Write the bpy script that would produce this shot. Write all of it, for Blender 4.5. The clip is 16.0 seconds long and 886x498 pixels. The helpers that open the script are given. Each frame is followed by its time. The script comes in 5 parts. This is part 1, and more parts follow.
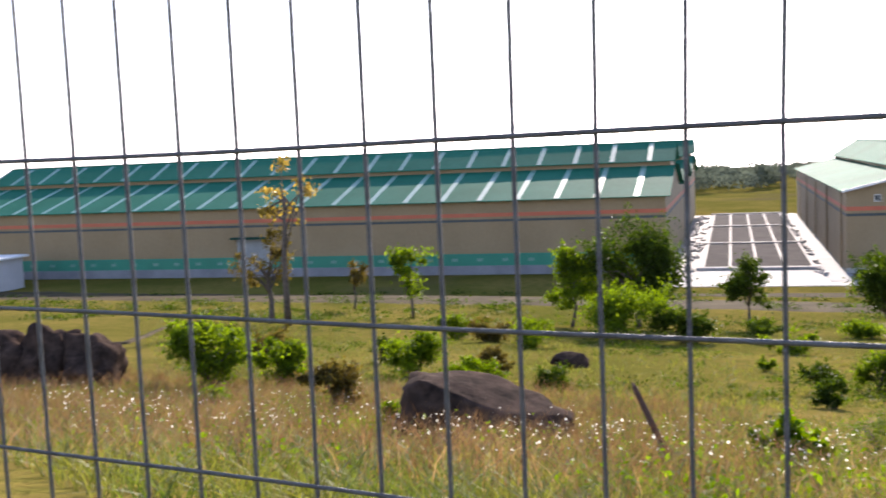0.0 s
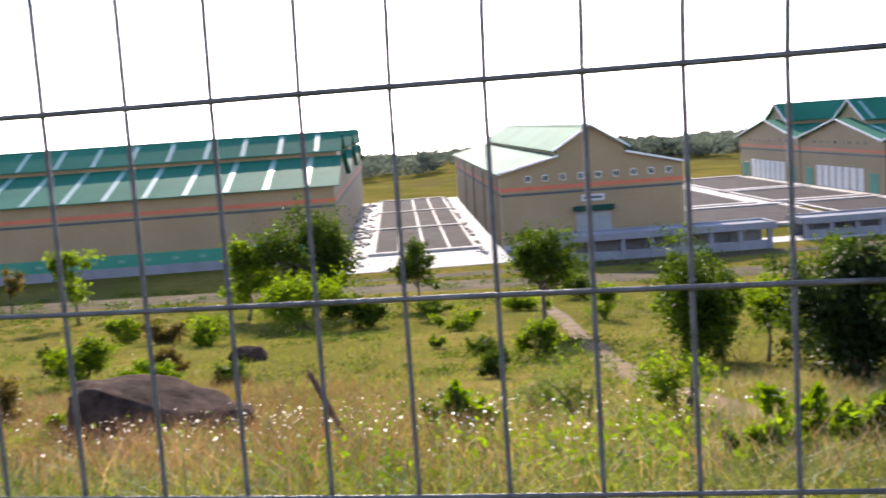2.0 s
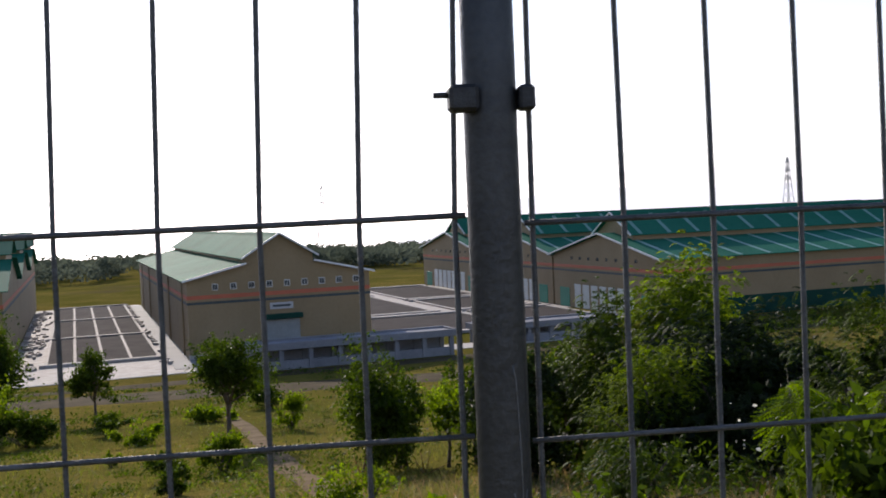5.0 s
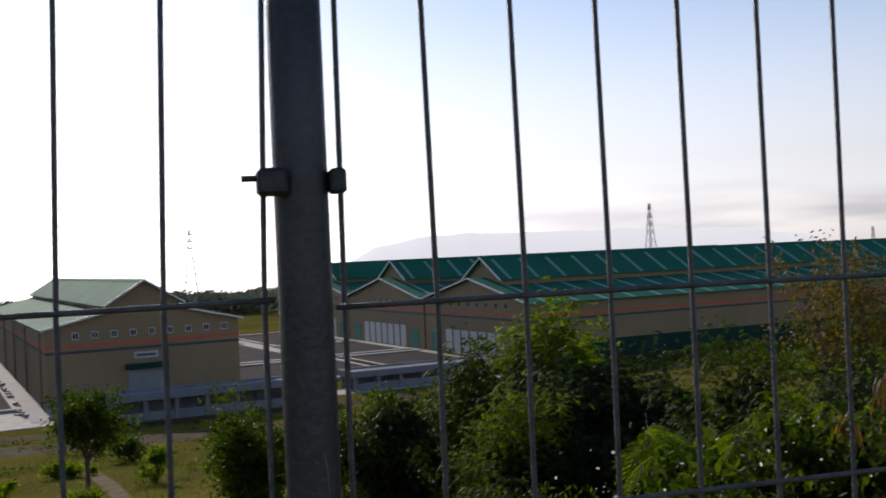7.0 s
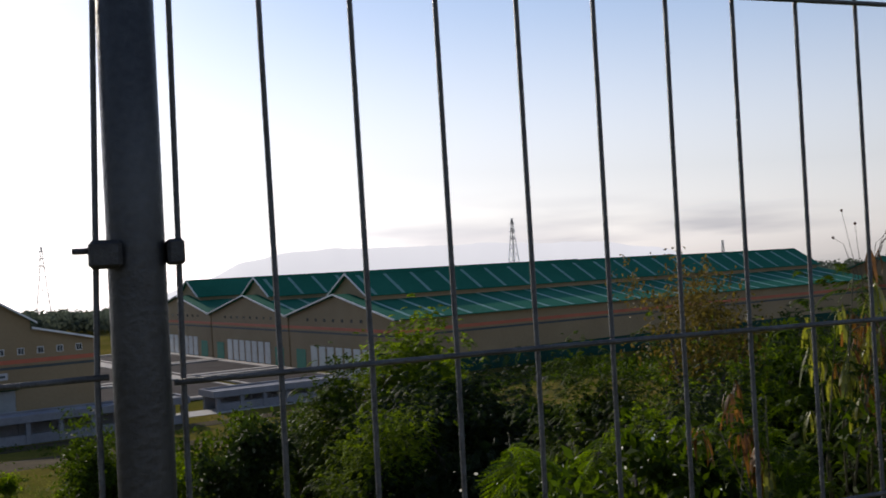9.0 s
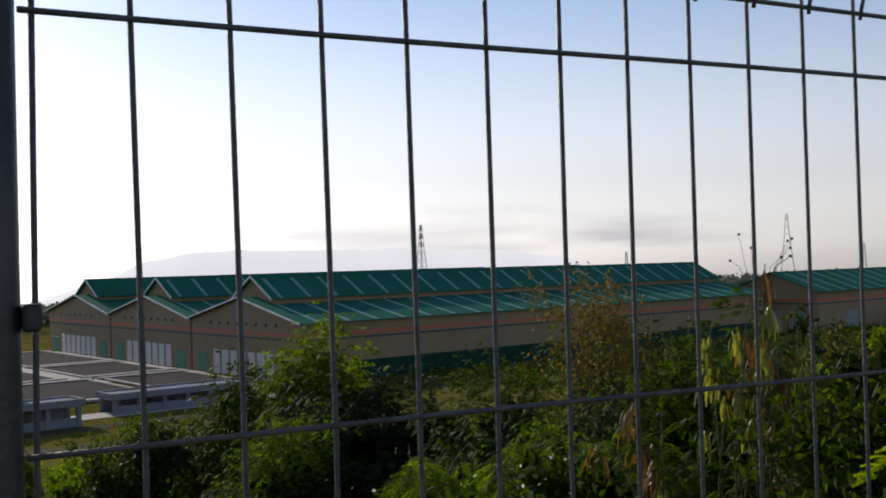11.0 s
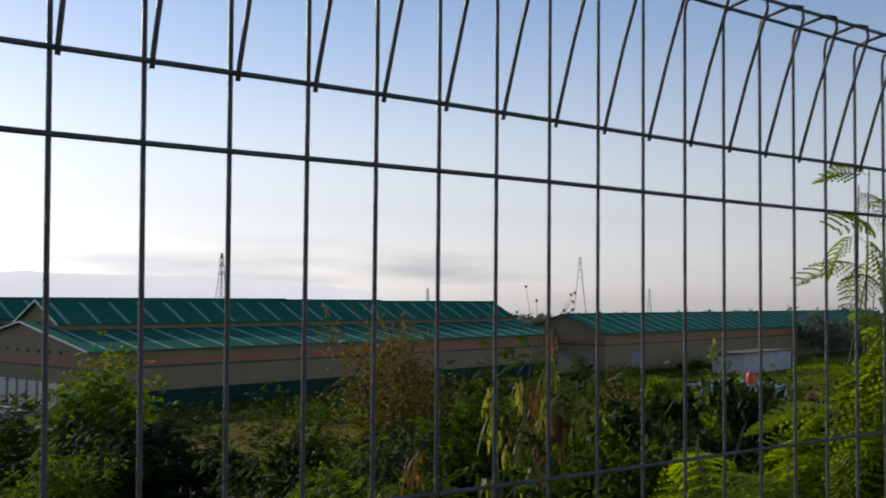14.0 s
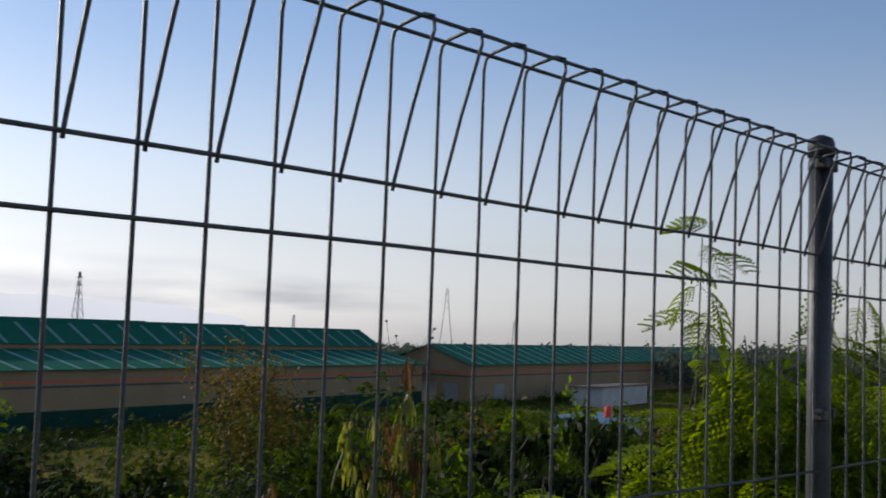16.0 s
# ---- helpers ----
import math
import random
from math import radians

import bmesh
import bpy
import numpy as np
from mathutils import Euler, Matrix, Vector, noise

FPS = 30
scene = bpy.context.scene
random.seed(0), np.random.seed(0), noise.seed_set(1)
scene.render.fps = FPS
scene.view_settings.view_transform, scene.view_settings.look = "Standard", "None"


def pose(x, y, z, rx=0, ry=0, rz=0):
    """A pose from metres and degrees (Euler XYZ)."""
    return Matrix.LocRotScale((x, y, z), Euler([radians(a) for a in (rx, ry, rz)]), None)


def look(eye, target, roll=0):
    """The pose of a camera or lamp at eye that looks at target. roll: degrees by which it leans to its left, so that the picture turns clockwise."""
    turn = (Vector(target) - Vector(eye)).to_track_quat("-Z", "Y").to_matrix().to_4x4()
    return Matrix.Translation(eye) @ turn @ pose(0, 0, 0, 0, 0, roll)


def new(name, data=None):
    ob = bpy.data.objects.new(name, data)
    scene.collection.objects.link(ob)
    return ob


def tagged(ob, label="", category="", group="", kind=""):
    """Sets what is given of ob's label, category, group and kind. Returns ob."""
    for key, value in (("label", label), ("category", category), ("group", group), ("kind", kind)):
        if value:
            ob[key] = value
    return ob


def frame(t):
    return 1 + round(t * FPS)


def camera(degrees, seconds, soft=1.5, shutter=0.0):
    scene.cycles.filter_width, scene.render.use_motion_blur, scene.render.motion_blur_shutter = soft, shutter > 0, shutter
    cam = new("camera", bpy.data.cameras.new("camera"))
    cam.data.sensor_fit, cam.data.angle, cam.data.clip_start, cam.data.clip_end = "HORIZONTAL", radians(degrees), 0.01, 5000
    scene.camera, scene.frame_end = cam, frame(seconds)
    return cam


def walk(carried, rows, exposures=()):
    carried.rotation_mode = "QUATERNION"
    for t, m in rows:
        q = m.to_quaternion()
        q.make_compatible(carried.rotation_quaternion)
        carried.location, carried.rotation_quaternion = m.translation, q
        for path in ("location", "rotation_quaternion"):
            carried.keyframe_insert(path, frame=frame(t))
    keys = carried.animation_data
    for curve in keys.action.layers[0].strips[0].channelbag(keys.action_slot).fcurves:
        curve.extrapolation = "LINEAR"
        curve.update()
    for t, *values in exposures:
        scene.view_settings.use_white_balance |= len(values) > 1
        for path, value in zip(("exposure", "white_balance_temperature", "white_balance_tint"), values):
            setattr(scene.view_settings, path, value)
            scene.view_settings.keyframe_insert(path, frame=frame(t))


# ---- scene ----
cam = camera(45.9, 16.0, 1.7, 0.5)
PATH = [
    (0, (-0.405, -1.115, 1.292), (-1.327, 0.65, 1.105), -2.5),
    (0.5, (-0.391, -1.107, 1.274), (-1.179, 0.722, 1.088), -3.0),
    (1, (-0.381, -1.104, 1.275), (-1.017, 0.781, 1.075), -3.7),
    (1.5, (-0.371, -1.101, 1.268), (-0.865, 0.826, 1.053), -3.8),
    (2, (-0.354, -1.101, 1.264), (-0.692, 0.856, 1.027), -4.0),
    (2.5, (-0.330, -1.098, 1.272), (-0.489, 0.885, 1.056), -3.5),
    (3, (-0.299, -1.1, 1.28), (-0.286, 0.893, 1.115), -3.1),
    (3.5, (-0.281, -1.103, 1.298), (-0.15, 0.891, 1.201), -1.7),
    (4, (-0.268, -1.097, 1.302), (-0.091, 0.894, 1.214), -1.8),
    (6.5, (-0.187, -1.081, 1.34), (0.243, 0.873, 1.336), -2.6),
    (7, (-0.172, -1.085, 1.349), (0.329, 0.851, 1.359), -2.6),
    (7.5, (-0.159, -1.084, 1.357), (0.42, 0.83, 1.372), -2.9),
    (8, (-0.154, -1.085, 1.368), (0.493, 0.808, 1.376), -3.3),
    (8.5, (-0.15, -1.086, 1.385), (0.548, 0.788, 1.413), -3.3),
    (10.8, (-0.109, -1.054, 1.465), (0.785, 0.735, 1.47), -1.6),
    (11, (-0.102, -1.056, 1.469), (0.804, 0.727, 1.499), -1.6),
    (11.5, (-0.098, -1.059, 1.483), (0.858, 0.697, 1.514), -1.4),
    (12, (-0.084, -1.069, 1.494), (0.908, 0.667, 1.52), -1.2),
    (12.5, (-0.075, -1.062, 1.512), (0.976, 0.639, 1.535), -0.2),
    (13, (-0.055, -1.076, 1.524), (1.039, 0.598, 1.567), 0.0),
    (13.5, (-0.045, -1.082, 1.548), (1.114, 0.546, 1.616), -0.3),
    (14, (-0.036, -1.093, 1.556), (1.185, 0.488, 1.646), 0.5),
    (14.5, (-0.03, -1.105, 1.581), (1.236, 0.44, 1.688), 1.3),
    (15, (-0.019, -1.129, 1.583), (1.278, 0.388, 1.715), 1.4),
    (15.5, (-0.017, -1.134, 1.601), (1.334, 0.334, 1.734), 2.2),
    (16, (-0.012, -1.141, 1.603), (1.394, 0.274, 1.753), 2.1),
]
EXPOSURES = [(0, 1.32, 6750, 19), (1.5, 1.44, 6750, 19), (2.5, 1.56, 6750, 19), (3.2, 1.36, 6750, 18), (4.0, 0.80, 6700, 17), (6.4, -0.26, 6650, 15), (8.5, -0.38, 6700, 14),
             (11, -0.33, 6750, 13), (14, -0.40, 6600, 12), (16, -0.40, 6450, 11)]
walk(cam, [(t, look(e, a, r)) for t, e, a, r in PATH], EXPOSURES)

# ---- world and sun ----
SUN_BEARING, SUN_HEIGHT = -13.0, 24.0
world = bpy.data.worlds.new("world")
scene.world = world
world.use_nodes = True
wn, wl = world.node_tree.nodes, world.node_tree.links
sky = wn.new("ShaderNodeTexSky")
sky.sky_type, sky.sun_disc = 'NISHITA', False
sky.sun_elevation, sky.sun_rotation = radians(SUN_HEIGHT), radians(SUN_BEARING)
sky.air_density, sky.dust_density, sky.ozone_density = 1.0, 0.5, 2.5
# towards the horizon the sky pales to a near-white haze, with a low streak of grey cloud
geo, sep = wn.new("ShaderNodeTexCoord"), wn.new("ShaderNodeSeparateXYZ")
wl.new(geo.outputs["Generated"], sep.inputs[0])
pale, haze, low, cloud_n, cmap, band, streak, dim = (wn.new(k) for k in (
    "ShaderNodeHueSaturation", "ShaderNodeMix", "ShaderNodeMapRange", "ShaderNodeTexNoise", "ShaderNodeMapping", "ShaderNodeMapRange",
    "ShaderNodeMath", "ShaderNodeMix"))
pale.inputs["Saturation"].default_value, pale.inputs["Value"].default_value = 0.12, 1.22
wl.new(sky.outputs[0], pale.inputs["Color"])
low.inputs["From Min"].default_value, low.inputs["From Max"].default_value = 0.02, 0.30
low.inputs["To Min"].default_value, low.inputs["To Max"].default_value = 0.85, 0.04
low.interpolation_type = "SMOOTHSTEP"
wl.new(sep.outputs["Z"], low.inputs["Value"])
haze.data_type = dim.data_type = "RGBA"
wl.new(low.outputs[0], haze.inputs[0])
wl.new(sky.outputs[0], haze.inputs[6])
wl.new(pale.outputs[0], haze.inputs[7])
cmap.inputs["Scale"].default_value = (2.5, 2.5, 22.0)
wl.new(geo.outputs["Generated"], cmap.inputs["Vector"])
cloud_n.inputs["Scale"].default_value, cloud_n.inputs["Detail"].default_value = 1.6, 5
wl.new(cmap.outputs[0], cloud_n.inputs["Vector"])
band.inputs["From Min"].default_value, band.inputs["From Max"].default_value = 0.072, 0.015
wl.new(sep.outputs["Z"], band.inputs["Value"])
streak.operation = "MULTIPLY"
wisp = wn.new("ShaderNodeMapRange")
wisp.inputs["From Min"].default_value, wisp.inputs["From Max"].default_value = 0.46, 0.66
wl.new(cloud_n.outputs[0], wisp.inputs["Value"])
wl.new(wisp.outputs[0], streak.inputs[0])
wl.new(band.outputs[0], streak.inputs[1])
# the cloud thins out towards the east
east, thin = wn.new("ShaderNodeMapRange"), wn.new("ShaderNodeMath")
east.inputs["From Min"].default_value, east.inputs["From Max"].default_value = 0.74, 0.60
wl.new(sep.outputs["X"], east.inputs["Value"])
thin.operation = "MULTIPLY"
wl.new(streak.outputs[0], thin.inputs[0])
wl.new(east.outputs[0], thin.inputs[1])
wl.new(thin.outputs[0], dim.inputs[0])
wl.new(haze.outputs[2], dim.inputs[6])
tinted = wn.new("ShaderNodeMix")
tinted.data_type, tinted.blend_type = "RGBA", "MULTIPLY"
tinted.inputs[0].default_value = 1.0
wl.new(haze.outputs[2], tinted.inputs[6])
tinted.inputs[7].default_value = (0.64, 0.655, 0.71, 1)
wl.new(tinted.outputs[2], dim.inputs[7])
cool = wn.new("ShaderNodeMix")
cool.data_type, cool.blend_type = "RGBA", "MULTIPLY"
cool.inputs[0].default_value = 1.0
wl.new(dim.outputs[2], cool.inputs[6])
cool.inputs[7].default_value = (0.99, 1.0, 1.06, 1)
wl.new(cool.outputs[2], wn["Background"].inputs[0])
# the sky is a little brighter overhead than the plain model gives
lift = wn.new("ShaderNodeMath")
lift.operation = "MULTIPLY_ADD"
wl.new(low.outputs[0], lift.inputs[0])
lift.inputs[1].default_value, lift.inputs[2].default_value = -0.040, 0.158
wl.new(lift.outputs[0], wn["Background"].inputs[1])
sun = new("sun", bpy.data.lights.new("sun", "SUN"))
sun.data.energy, sun.data.angle, sun.data.color = 4.0, radians(0.6), (1.0, 0.93, 0.82)
sb, sh = radians(SUN_BEARING), radians(SUN_HEIGHT)
sun.matrix_world = look((0, 0, 50), (-math.sin(sb) * math.cos(sh), -math.cos(sb) * math.cos(sh), 50 - math.sin(sh)))


# ---- materials ----
def material(name, c1, c2, scale=4.0, rough=0.7, metal=0.0, bump=0.2, fine=40.0, spread=0.0, island=0.0,
             translucent=0.0, ribs=0.0, ribs_axis="X", spec=0.5):
    """Two colours mixed by coarse and fine noise in object space, with fine relief; spread and island vary pieces."""
    m = bpy.data.materials.new(name)
    m.use_nodes = True
    n, l = m.node_tree.nodes, m.node_tree.links
    b = n["Principled BSDF"]
    b.inputs["Roughness"].default_value, b.inputs["Metallic"].default_value = rough, metal
    b.inputs["Specular IOR Level"].default_value = spec
    tc = n.new("ShaderNodeTexCoord")
    big, small = n.new("ShaderNodeTexNoise"), n.new("ShaderNodeTexNoise")
    big.inputs["Scale"].default_value, small.inputs["Scale"].default_value = scale, fine
    big.inputs["Detail"].default_value = small.inputs["Detail"].default_value = 6
    for t in (big, small):
        l.new(tc.outputs["Object"], t.inputs["Vector"])
    add = n.new("ShaderNodeMath")
    add.operation = "MULTIPLY_ADD"
    l.new(small.outputs[0], add.inputs[0])
    add.inputs[1].default_value = 0.45
    l.new(big.outputs[0], add.inputs[2])
    ramp = n.new("ShaderNodeMapRange")
    ramp.inputs["From Min"].default_value, ramp.inputs["From Max"].default_value = 0.45, 1.0
    l.new(add.outputs[0], ramp.inputs["Value"])
    mix = n.new("ShaderNodeMix")
    mix.data_type = "RGBA"
    mix.inputs[6].default_value, mix.inputs[7].default_value = (*c1, 1), (*c2, 1)
    l.new(ramp.outputs[0], mix.inputs[0])
    out = mix.outputs[2]
    if spread or island:
        hsv = n.new("ShaderNodeHueSaturation")
        src = n.new("ShaderNodeObjectInfo") if spread else n.new("ShaderNodeNewGeometry")
        mr = n.new("ShaderNodeMapRange")
        k = spread or island
        mr.inputs["To Min"].default_value, mr.inputs["To Max"].default_value = 1 - k, 1 + k
        l.new(src.outputs["Random" if spread else "Random Per Island"], mr.inputs["Value"])
        l.new(mr.outputs[0], hsv.inputs["Value"])
        l.new(out, hsv.inputs["Color"])
        out = hsv.outputs[0]
    l.new(out, b.inputs["Base Color"])
    height = small.outputs[0]
    if ribs:
        wave = n.new("ShaderNodeTexWave")
        wave.bands_direction = ribs_axis
        wave.inputs["Scale"].default_value = ribs
        l.new(tc.outputs["Object"], wave.inputs["Vector"])
        height = wave.outputs[1]
    if bump:
        bp = n.new("ShaderNodeBump")
        bp.inputs["Strength"].default_value, bp.inputs["Distance"].default_value = bump, 0.02
        l.new(height, bp.inputs["Height"])
        l.new(bp.outputs[0], b.inputs["Normal"])
    if translucent:
        tr, sh_ = n.new("ShaderNodeBsdfTranslucent"), n.new("ShaderNodeMixShader")
        hs = n.new("ShaderNodeHueSaturation")
        hs.inputs["Saturation"].default_value, hs.inputs["Value"].default_value = 1.1, 2.4
        l.new(out, hs.inputs["Color"])
        l.new(hs.outputs[0], tr.inputs["Color"])
        sh_.inputs[0].default_value = translucent
        l.new(b.outputs[0], sh_.inputs[1])
        l.new(tr.outputs[0], sh_.inputs[2])
        l.new(sh_.outputs[0], n["Material Output"].inputs["Surface"])
    return m


M_WIRE = material("galvanised wire", (0.036, 0.037, 0.039), (0.10, 0.103, 0.106), 30, 0.45, 0.4, 0.3, 300)
M_POST = material("galvanised post", (0.026, 0.027, 0.029), (0.066, 0.068, 0.070), 8, 0.45, 0.5, 0.12, 120)
M_CLAMP = material("dark clamp", (0.02, 0.02, 0.022), (0.05, 0.05, 0.05), 60, 0.5, 0.4, 0.2, 300)
M_WALL = material("tan cladding", (0.225, 0.156, 0.078), (0.288, 0.206, 0.112), 0.25, 0.75, 0, 0.25, 3, ribs=3.0)
M_BAND = material("orange band", (0.42, 0.095, 0.045), (0.50, 0.125, 0.06), 0.6, 0.6, 0, 0.1, 6)
M_DARK = material("charcoal band", (0.035, 0.045, 0.045), (0.06, 0.07, 0.07), 0.6, 0.6, 0, 0.1, 6)
M_ROOF = material("green roof sheet", (0.011, 0.106, 0.065), (0.021, 0.150, 0.096), 0.12, 0.75, 0, 0.35, 2, ribs=3.0, spec=0.03)
M_SKYL = material("roof skylight sheet", (0.075, 0.22, 0.17), (0.125, 0.28, 0.23), 0.5, 0.5, 0, 0.2, 6)
M_DADO = material("green dado", (0.01, 0.16, 0.10), (0.02, 0.22, 0.14), 0.5, 0.6, 0, 0.1, 8)
M_TRIMW = material("pale trim", (0.55, 0.55, 0.53), (0.7, 0.7, 0.68), 1, 0.55, 0, 0.1, 10)
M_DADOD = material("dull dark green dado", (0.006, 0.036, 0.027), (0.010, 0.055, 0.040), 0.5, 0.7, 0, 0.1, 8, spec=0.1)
M_CONC = material("concrete", (0.33, 0.31, 0.28), (0.46, 0.43, 0.39), 0.3, 0.85, 0, 0.4, 5)
M_PAVE = material("pale paving", (0.24, 0.21, 0.185), (0.40, 0.36, 0.32), 0.9, 0.85, 0, 0.4, 4)
M_ROAD = material("grey road", (0.16, 0.16, 0.16), (0.23, 0.225, 0.22), 0.3, 0.85, 0, 0.4, 5)
M_BED = material("dark basin bed", (0.035, 0.03, 0.03), (0.06, 0.052, 0.05), 0.4, 1.0, 0, 0.4, 6, spec=0.05)
M_GREYC = material("grey rendered concrete", (0.16, 0.16, 0.175), (0.25, 0.25, 0.265), 0.4, 0.85, 0, 0.4, 5, spec=0.1)
M_DOOR = material("grey roller door", (0.22, 0.23, 0.23), (0.30, 0.31, 0.31), 1, 0.55, 0.2, 0.4, 6, ribs=8, ribs_axis="Z")
M_WDOOR = material("pale door", (0.52, 0.52, 0.48), (0.66, 0.66, 0.62), 1, 0.55, 0, 0.3, 6, ribs=8, ribs_axis="Z")
M_WINDOW = material("dark window", (0.03, 0.035, 0.04), (0.06, 0.065, 0.07), 3, 0.2, 0, 0.05, 20)
M_WHITE = material("white wall", (0.36, 0.35, 0.35), (0.50, 0.49, 0.49), 0.4, 0.7, 0, 0.2, 5)
M_BLUE = material("blue metal roof", (0.10, 0.20, 0.30), (0.14, 0.24, 0.33), 0.5, 0.7, 0, 0.3, 4, ribs=4, spec=0.05)
M_ORANGE = material("orange plastic", (0.58, 0.05, 0.02), (0.68, 0.08, 0.03), 2, 0.4, 0, 0.1, 20)
M_STEEL = material("tower steel", (0.25, 0.26, 0.27), (0.35, 0.36, 0.37), 0.5, 0.6, 0.4, 0.1, 5)
M_ROCK = material("weathered rock", (0.010, 0.007, 0.006), (0.088, 0.055, 0.040), 2.6, 0.95, 0, 1.0, 9, spec=0.02)
M_BARK = material("bark", (0.055, 0.042, 0.032), (0.13, 0.10, 0.078), 6, 0.9, 0, 0.8, 40)
M_STEM = material("green brown stem", (0.05, 0.05, 0.02), (0.12, 0.10, 0.045), 6, 0.8, 0, 0.4, 40)
M_DEAD = material("dead wood", (0.06, 0.026, 0.016), (0.15, 0.075, 0.048), 8, 0.9, 0, 0.8, 50)
M_SOIL = material("dirt path", (0.11, 0.075, 0.040), (0.20, 0.145, 0.085), 0.8, 0.95, 0, 0.8, 9, spec=0.02)
# on the strip below the bank this dark tone carries the warehouse's shadow
M_EARTH = material("bare dark earth", (0.050, 0.040, 0.024), (0.115, 0.088, 0.050), 0.35, 0.95, 0, 0.8, 5, spec=0.02)
M_LEAF = material("shrub leaf", (0.018, 0.033, 0.003), (0.052, 0.076, 0.009), 1.2, 0.6, 0, 0, 20, island=0.55, translucent=0.42, spec=0.12)
# brighter copy of the shrub leaf, with sunlight put into its colour
M_LEAFL = material("sun-tinted leaf", (0.042, 0.068, 0.006), (0.110, 0.150, 0.016), 1.2, 0.6, 0, 0, 20, island=0.5, translucent=0.58, spec=0.12)
# for dark shrubs, and for shade put into leaf colour
M_LEAFD = material("dark and shade-tinted leaf", (0.009, 0.017, 0.004), (0.024, 0.037, 0.008), 1.2, 0.6, 0, 0, 20, island=0.5, translucent=0.3, spec=0.12)
M_LEAFY = material("yellow leaf", (0.19, 0.135, 0.025), (0.30, 0.215, 0.05), 1.2, 0.6, 0, 0, 20, island=0.4, translucent=0.4)
M_LEAFN = material("near feathery leaflet", (0.058, 0.092, 0.006), (0.185, 0.232, 0.019), 5.0, 0.5, 0, 0, 30, island=0.25, translucent=0.5, spec=0.2)
M_LEAFB = material("olive brown leaf", (0.055, 0.045, 0.010), (0.11, 0.078, 0.02), 1.2, 0.6, 0, 0, 20, island=0.4, translucent=0.4, spec=0.15)
M_LEAFG = material("fresh leaflet", (0.05, 0.085, 0.006), (0.095, 0.135, 0.012), 1.2, 0.6, 0, 0, 20, island=0.45, translucent=0.5, spec=0.12)
# greyer and paler than the near leaves: haze put into the colour
M_WOODS = material("haze-greyed far foliage", (0.055, 0.068, 0.05), (0.10, 0.115, 0.085), 0.02, 0.9, 0, 0, 0.4, island=0.08, translucent=0.25, spec=0.0)
M_GRASS = material("grass blade", (0.036, 0.068, 0.008), (0.150, 0.128, 0.028), 0.9, 0.65, 0, 0, 6, island=0.5, translucent=0.4)
M_STRAW = material("straw blade", (0.14, 0.085, 0.038), (0.27, 0.18, 0.085), 0.5, 0.7, 0, 0, 3, island=0.4, translucent=0.4)
M_REED = material("dry reddish grass blade", (0.065, 0.034, 0.015), (0.17, 0.098, 0.044), 0.6, 0.75, 0, 0, 4, island=0.45, translucent=0.35)
M_FLOWER = material("white flower", (0.50, 0.47, 0.38), (0.72, 0.69, 0.60), 3, 0.7, 0, 0, 20, island=0.2, translucent=0.3)


def ground_material():
    """Grass in dry and green patches, with bare soil, over the whole sheet."""
    m = bpy.data.materials.new("grassland")
    m.use_nodes = True
    n, l = m.node_tree.nodes, m.node_tree.links
    b = n["Principled BSDF"]
    b.inputs["Roughness"].default_value = 0.95
    b.inputs["Specular IOR Level"].default_value = 0.0
    tc = n.new("ShaderNodeTexCoord")

    def tex(scale, detail=8):
        t = n.new("ShaderNodeTexNoise")
        t.inputs["Scale"].default_value, t.inputs["Detail"].default_value = scale, detail
        l.new(tc.outputs["Object"], t.inputs["Vector"])
        return t.outputs[0]

    def ramped(v, lo, hi):
        r = n.new("ShaderNodeMapRange")
        r.inputs["From Min"].default_value, r.inputs["From Max"].default_value = lo, hi
        l.new(v, r.inputs["Value"])
        return r.outputs[0]

    def mixed(f, a, c):
        x = n.new("ShaderNodeMix")
        x.data_type = "RGBA"
        l.new(f, x.inputs[0])
        for k, v in ((6, a), (7, c)):
            if isinstance(v, tuple):
                x.inputs[k].default_value = (*v, 1)
            else:
                l.new(v, x.inputs[k])
        return x.outputs[2]
    base = mixed(ramped(tex(0.09), 0.38, 0.62), (0.088, 0.084, 0.016), (0.210, 0.146, 0.042))
    base = mixed(ramped(tex(1.6), 0.4, 0.75), base, (0.075, 0.080, 0.015))
    base = mixed(ramped(tex(0.035, 4), 0.58, 0.70), base, (0.095, 0.072, 0.042))
    base = mixed(ramped(tex(9.0, 3), 0.35, 0.8), base, (0.15, 0.13, 0.03))
    l.new(base, b.inputs["Base Color"])
    bp = n.new("ShaderNodeBump")
    bp.inputs["Strength"].default_value, bp.inputs["Distance"].default_value = 0.8, 0.15
    l.new(tex(5.0), bp.inputs["Height"])
    l.new(bp.outputs[0], b.inputs["Normal"])
    return m


M_CHALK = material("worn chalk", (0.10, 0.10, 0.10), (0.22, 0.22, 0.22), 90, 0.9, 0, 0.2, 300)
M_RUSTROOF = material("weathered brown roof sheet", (0.09, 0.065, 0.05), (0.15, 0.11, 0.085), 0.6, 0.7, 0, 0.3, 5, ribs=4)
M_POD = material("green yellow seed pod", (0.10, 0.115, 0.016), (0.20, 0.19, 0.035), 4, 0.4, 0, 0, 20, island=0.35, translucent=0.4)
M_PODDRY = material("dry brown seed pod", (0.065, 0.030, 0.010), (0.16, 0.080, 0.025), 4, 0.45, 0, 0, 20, island=0.4, translucent=0.4)
M_GROUND = ground_material()


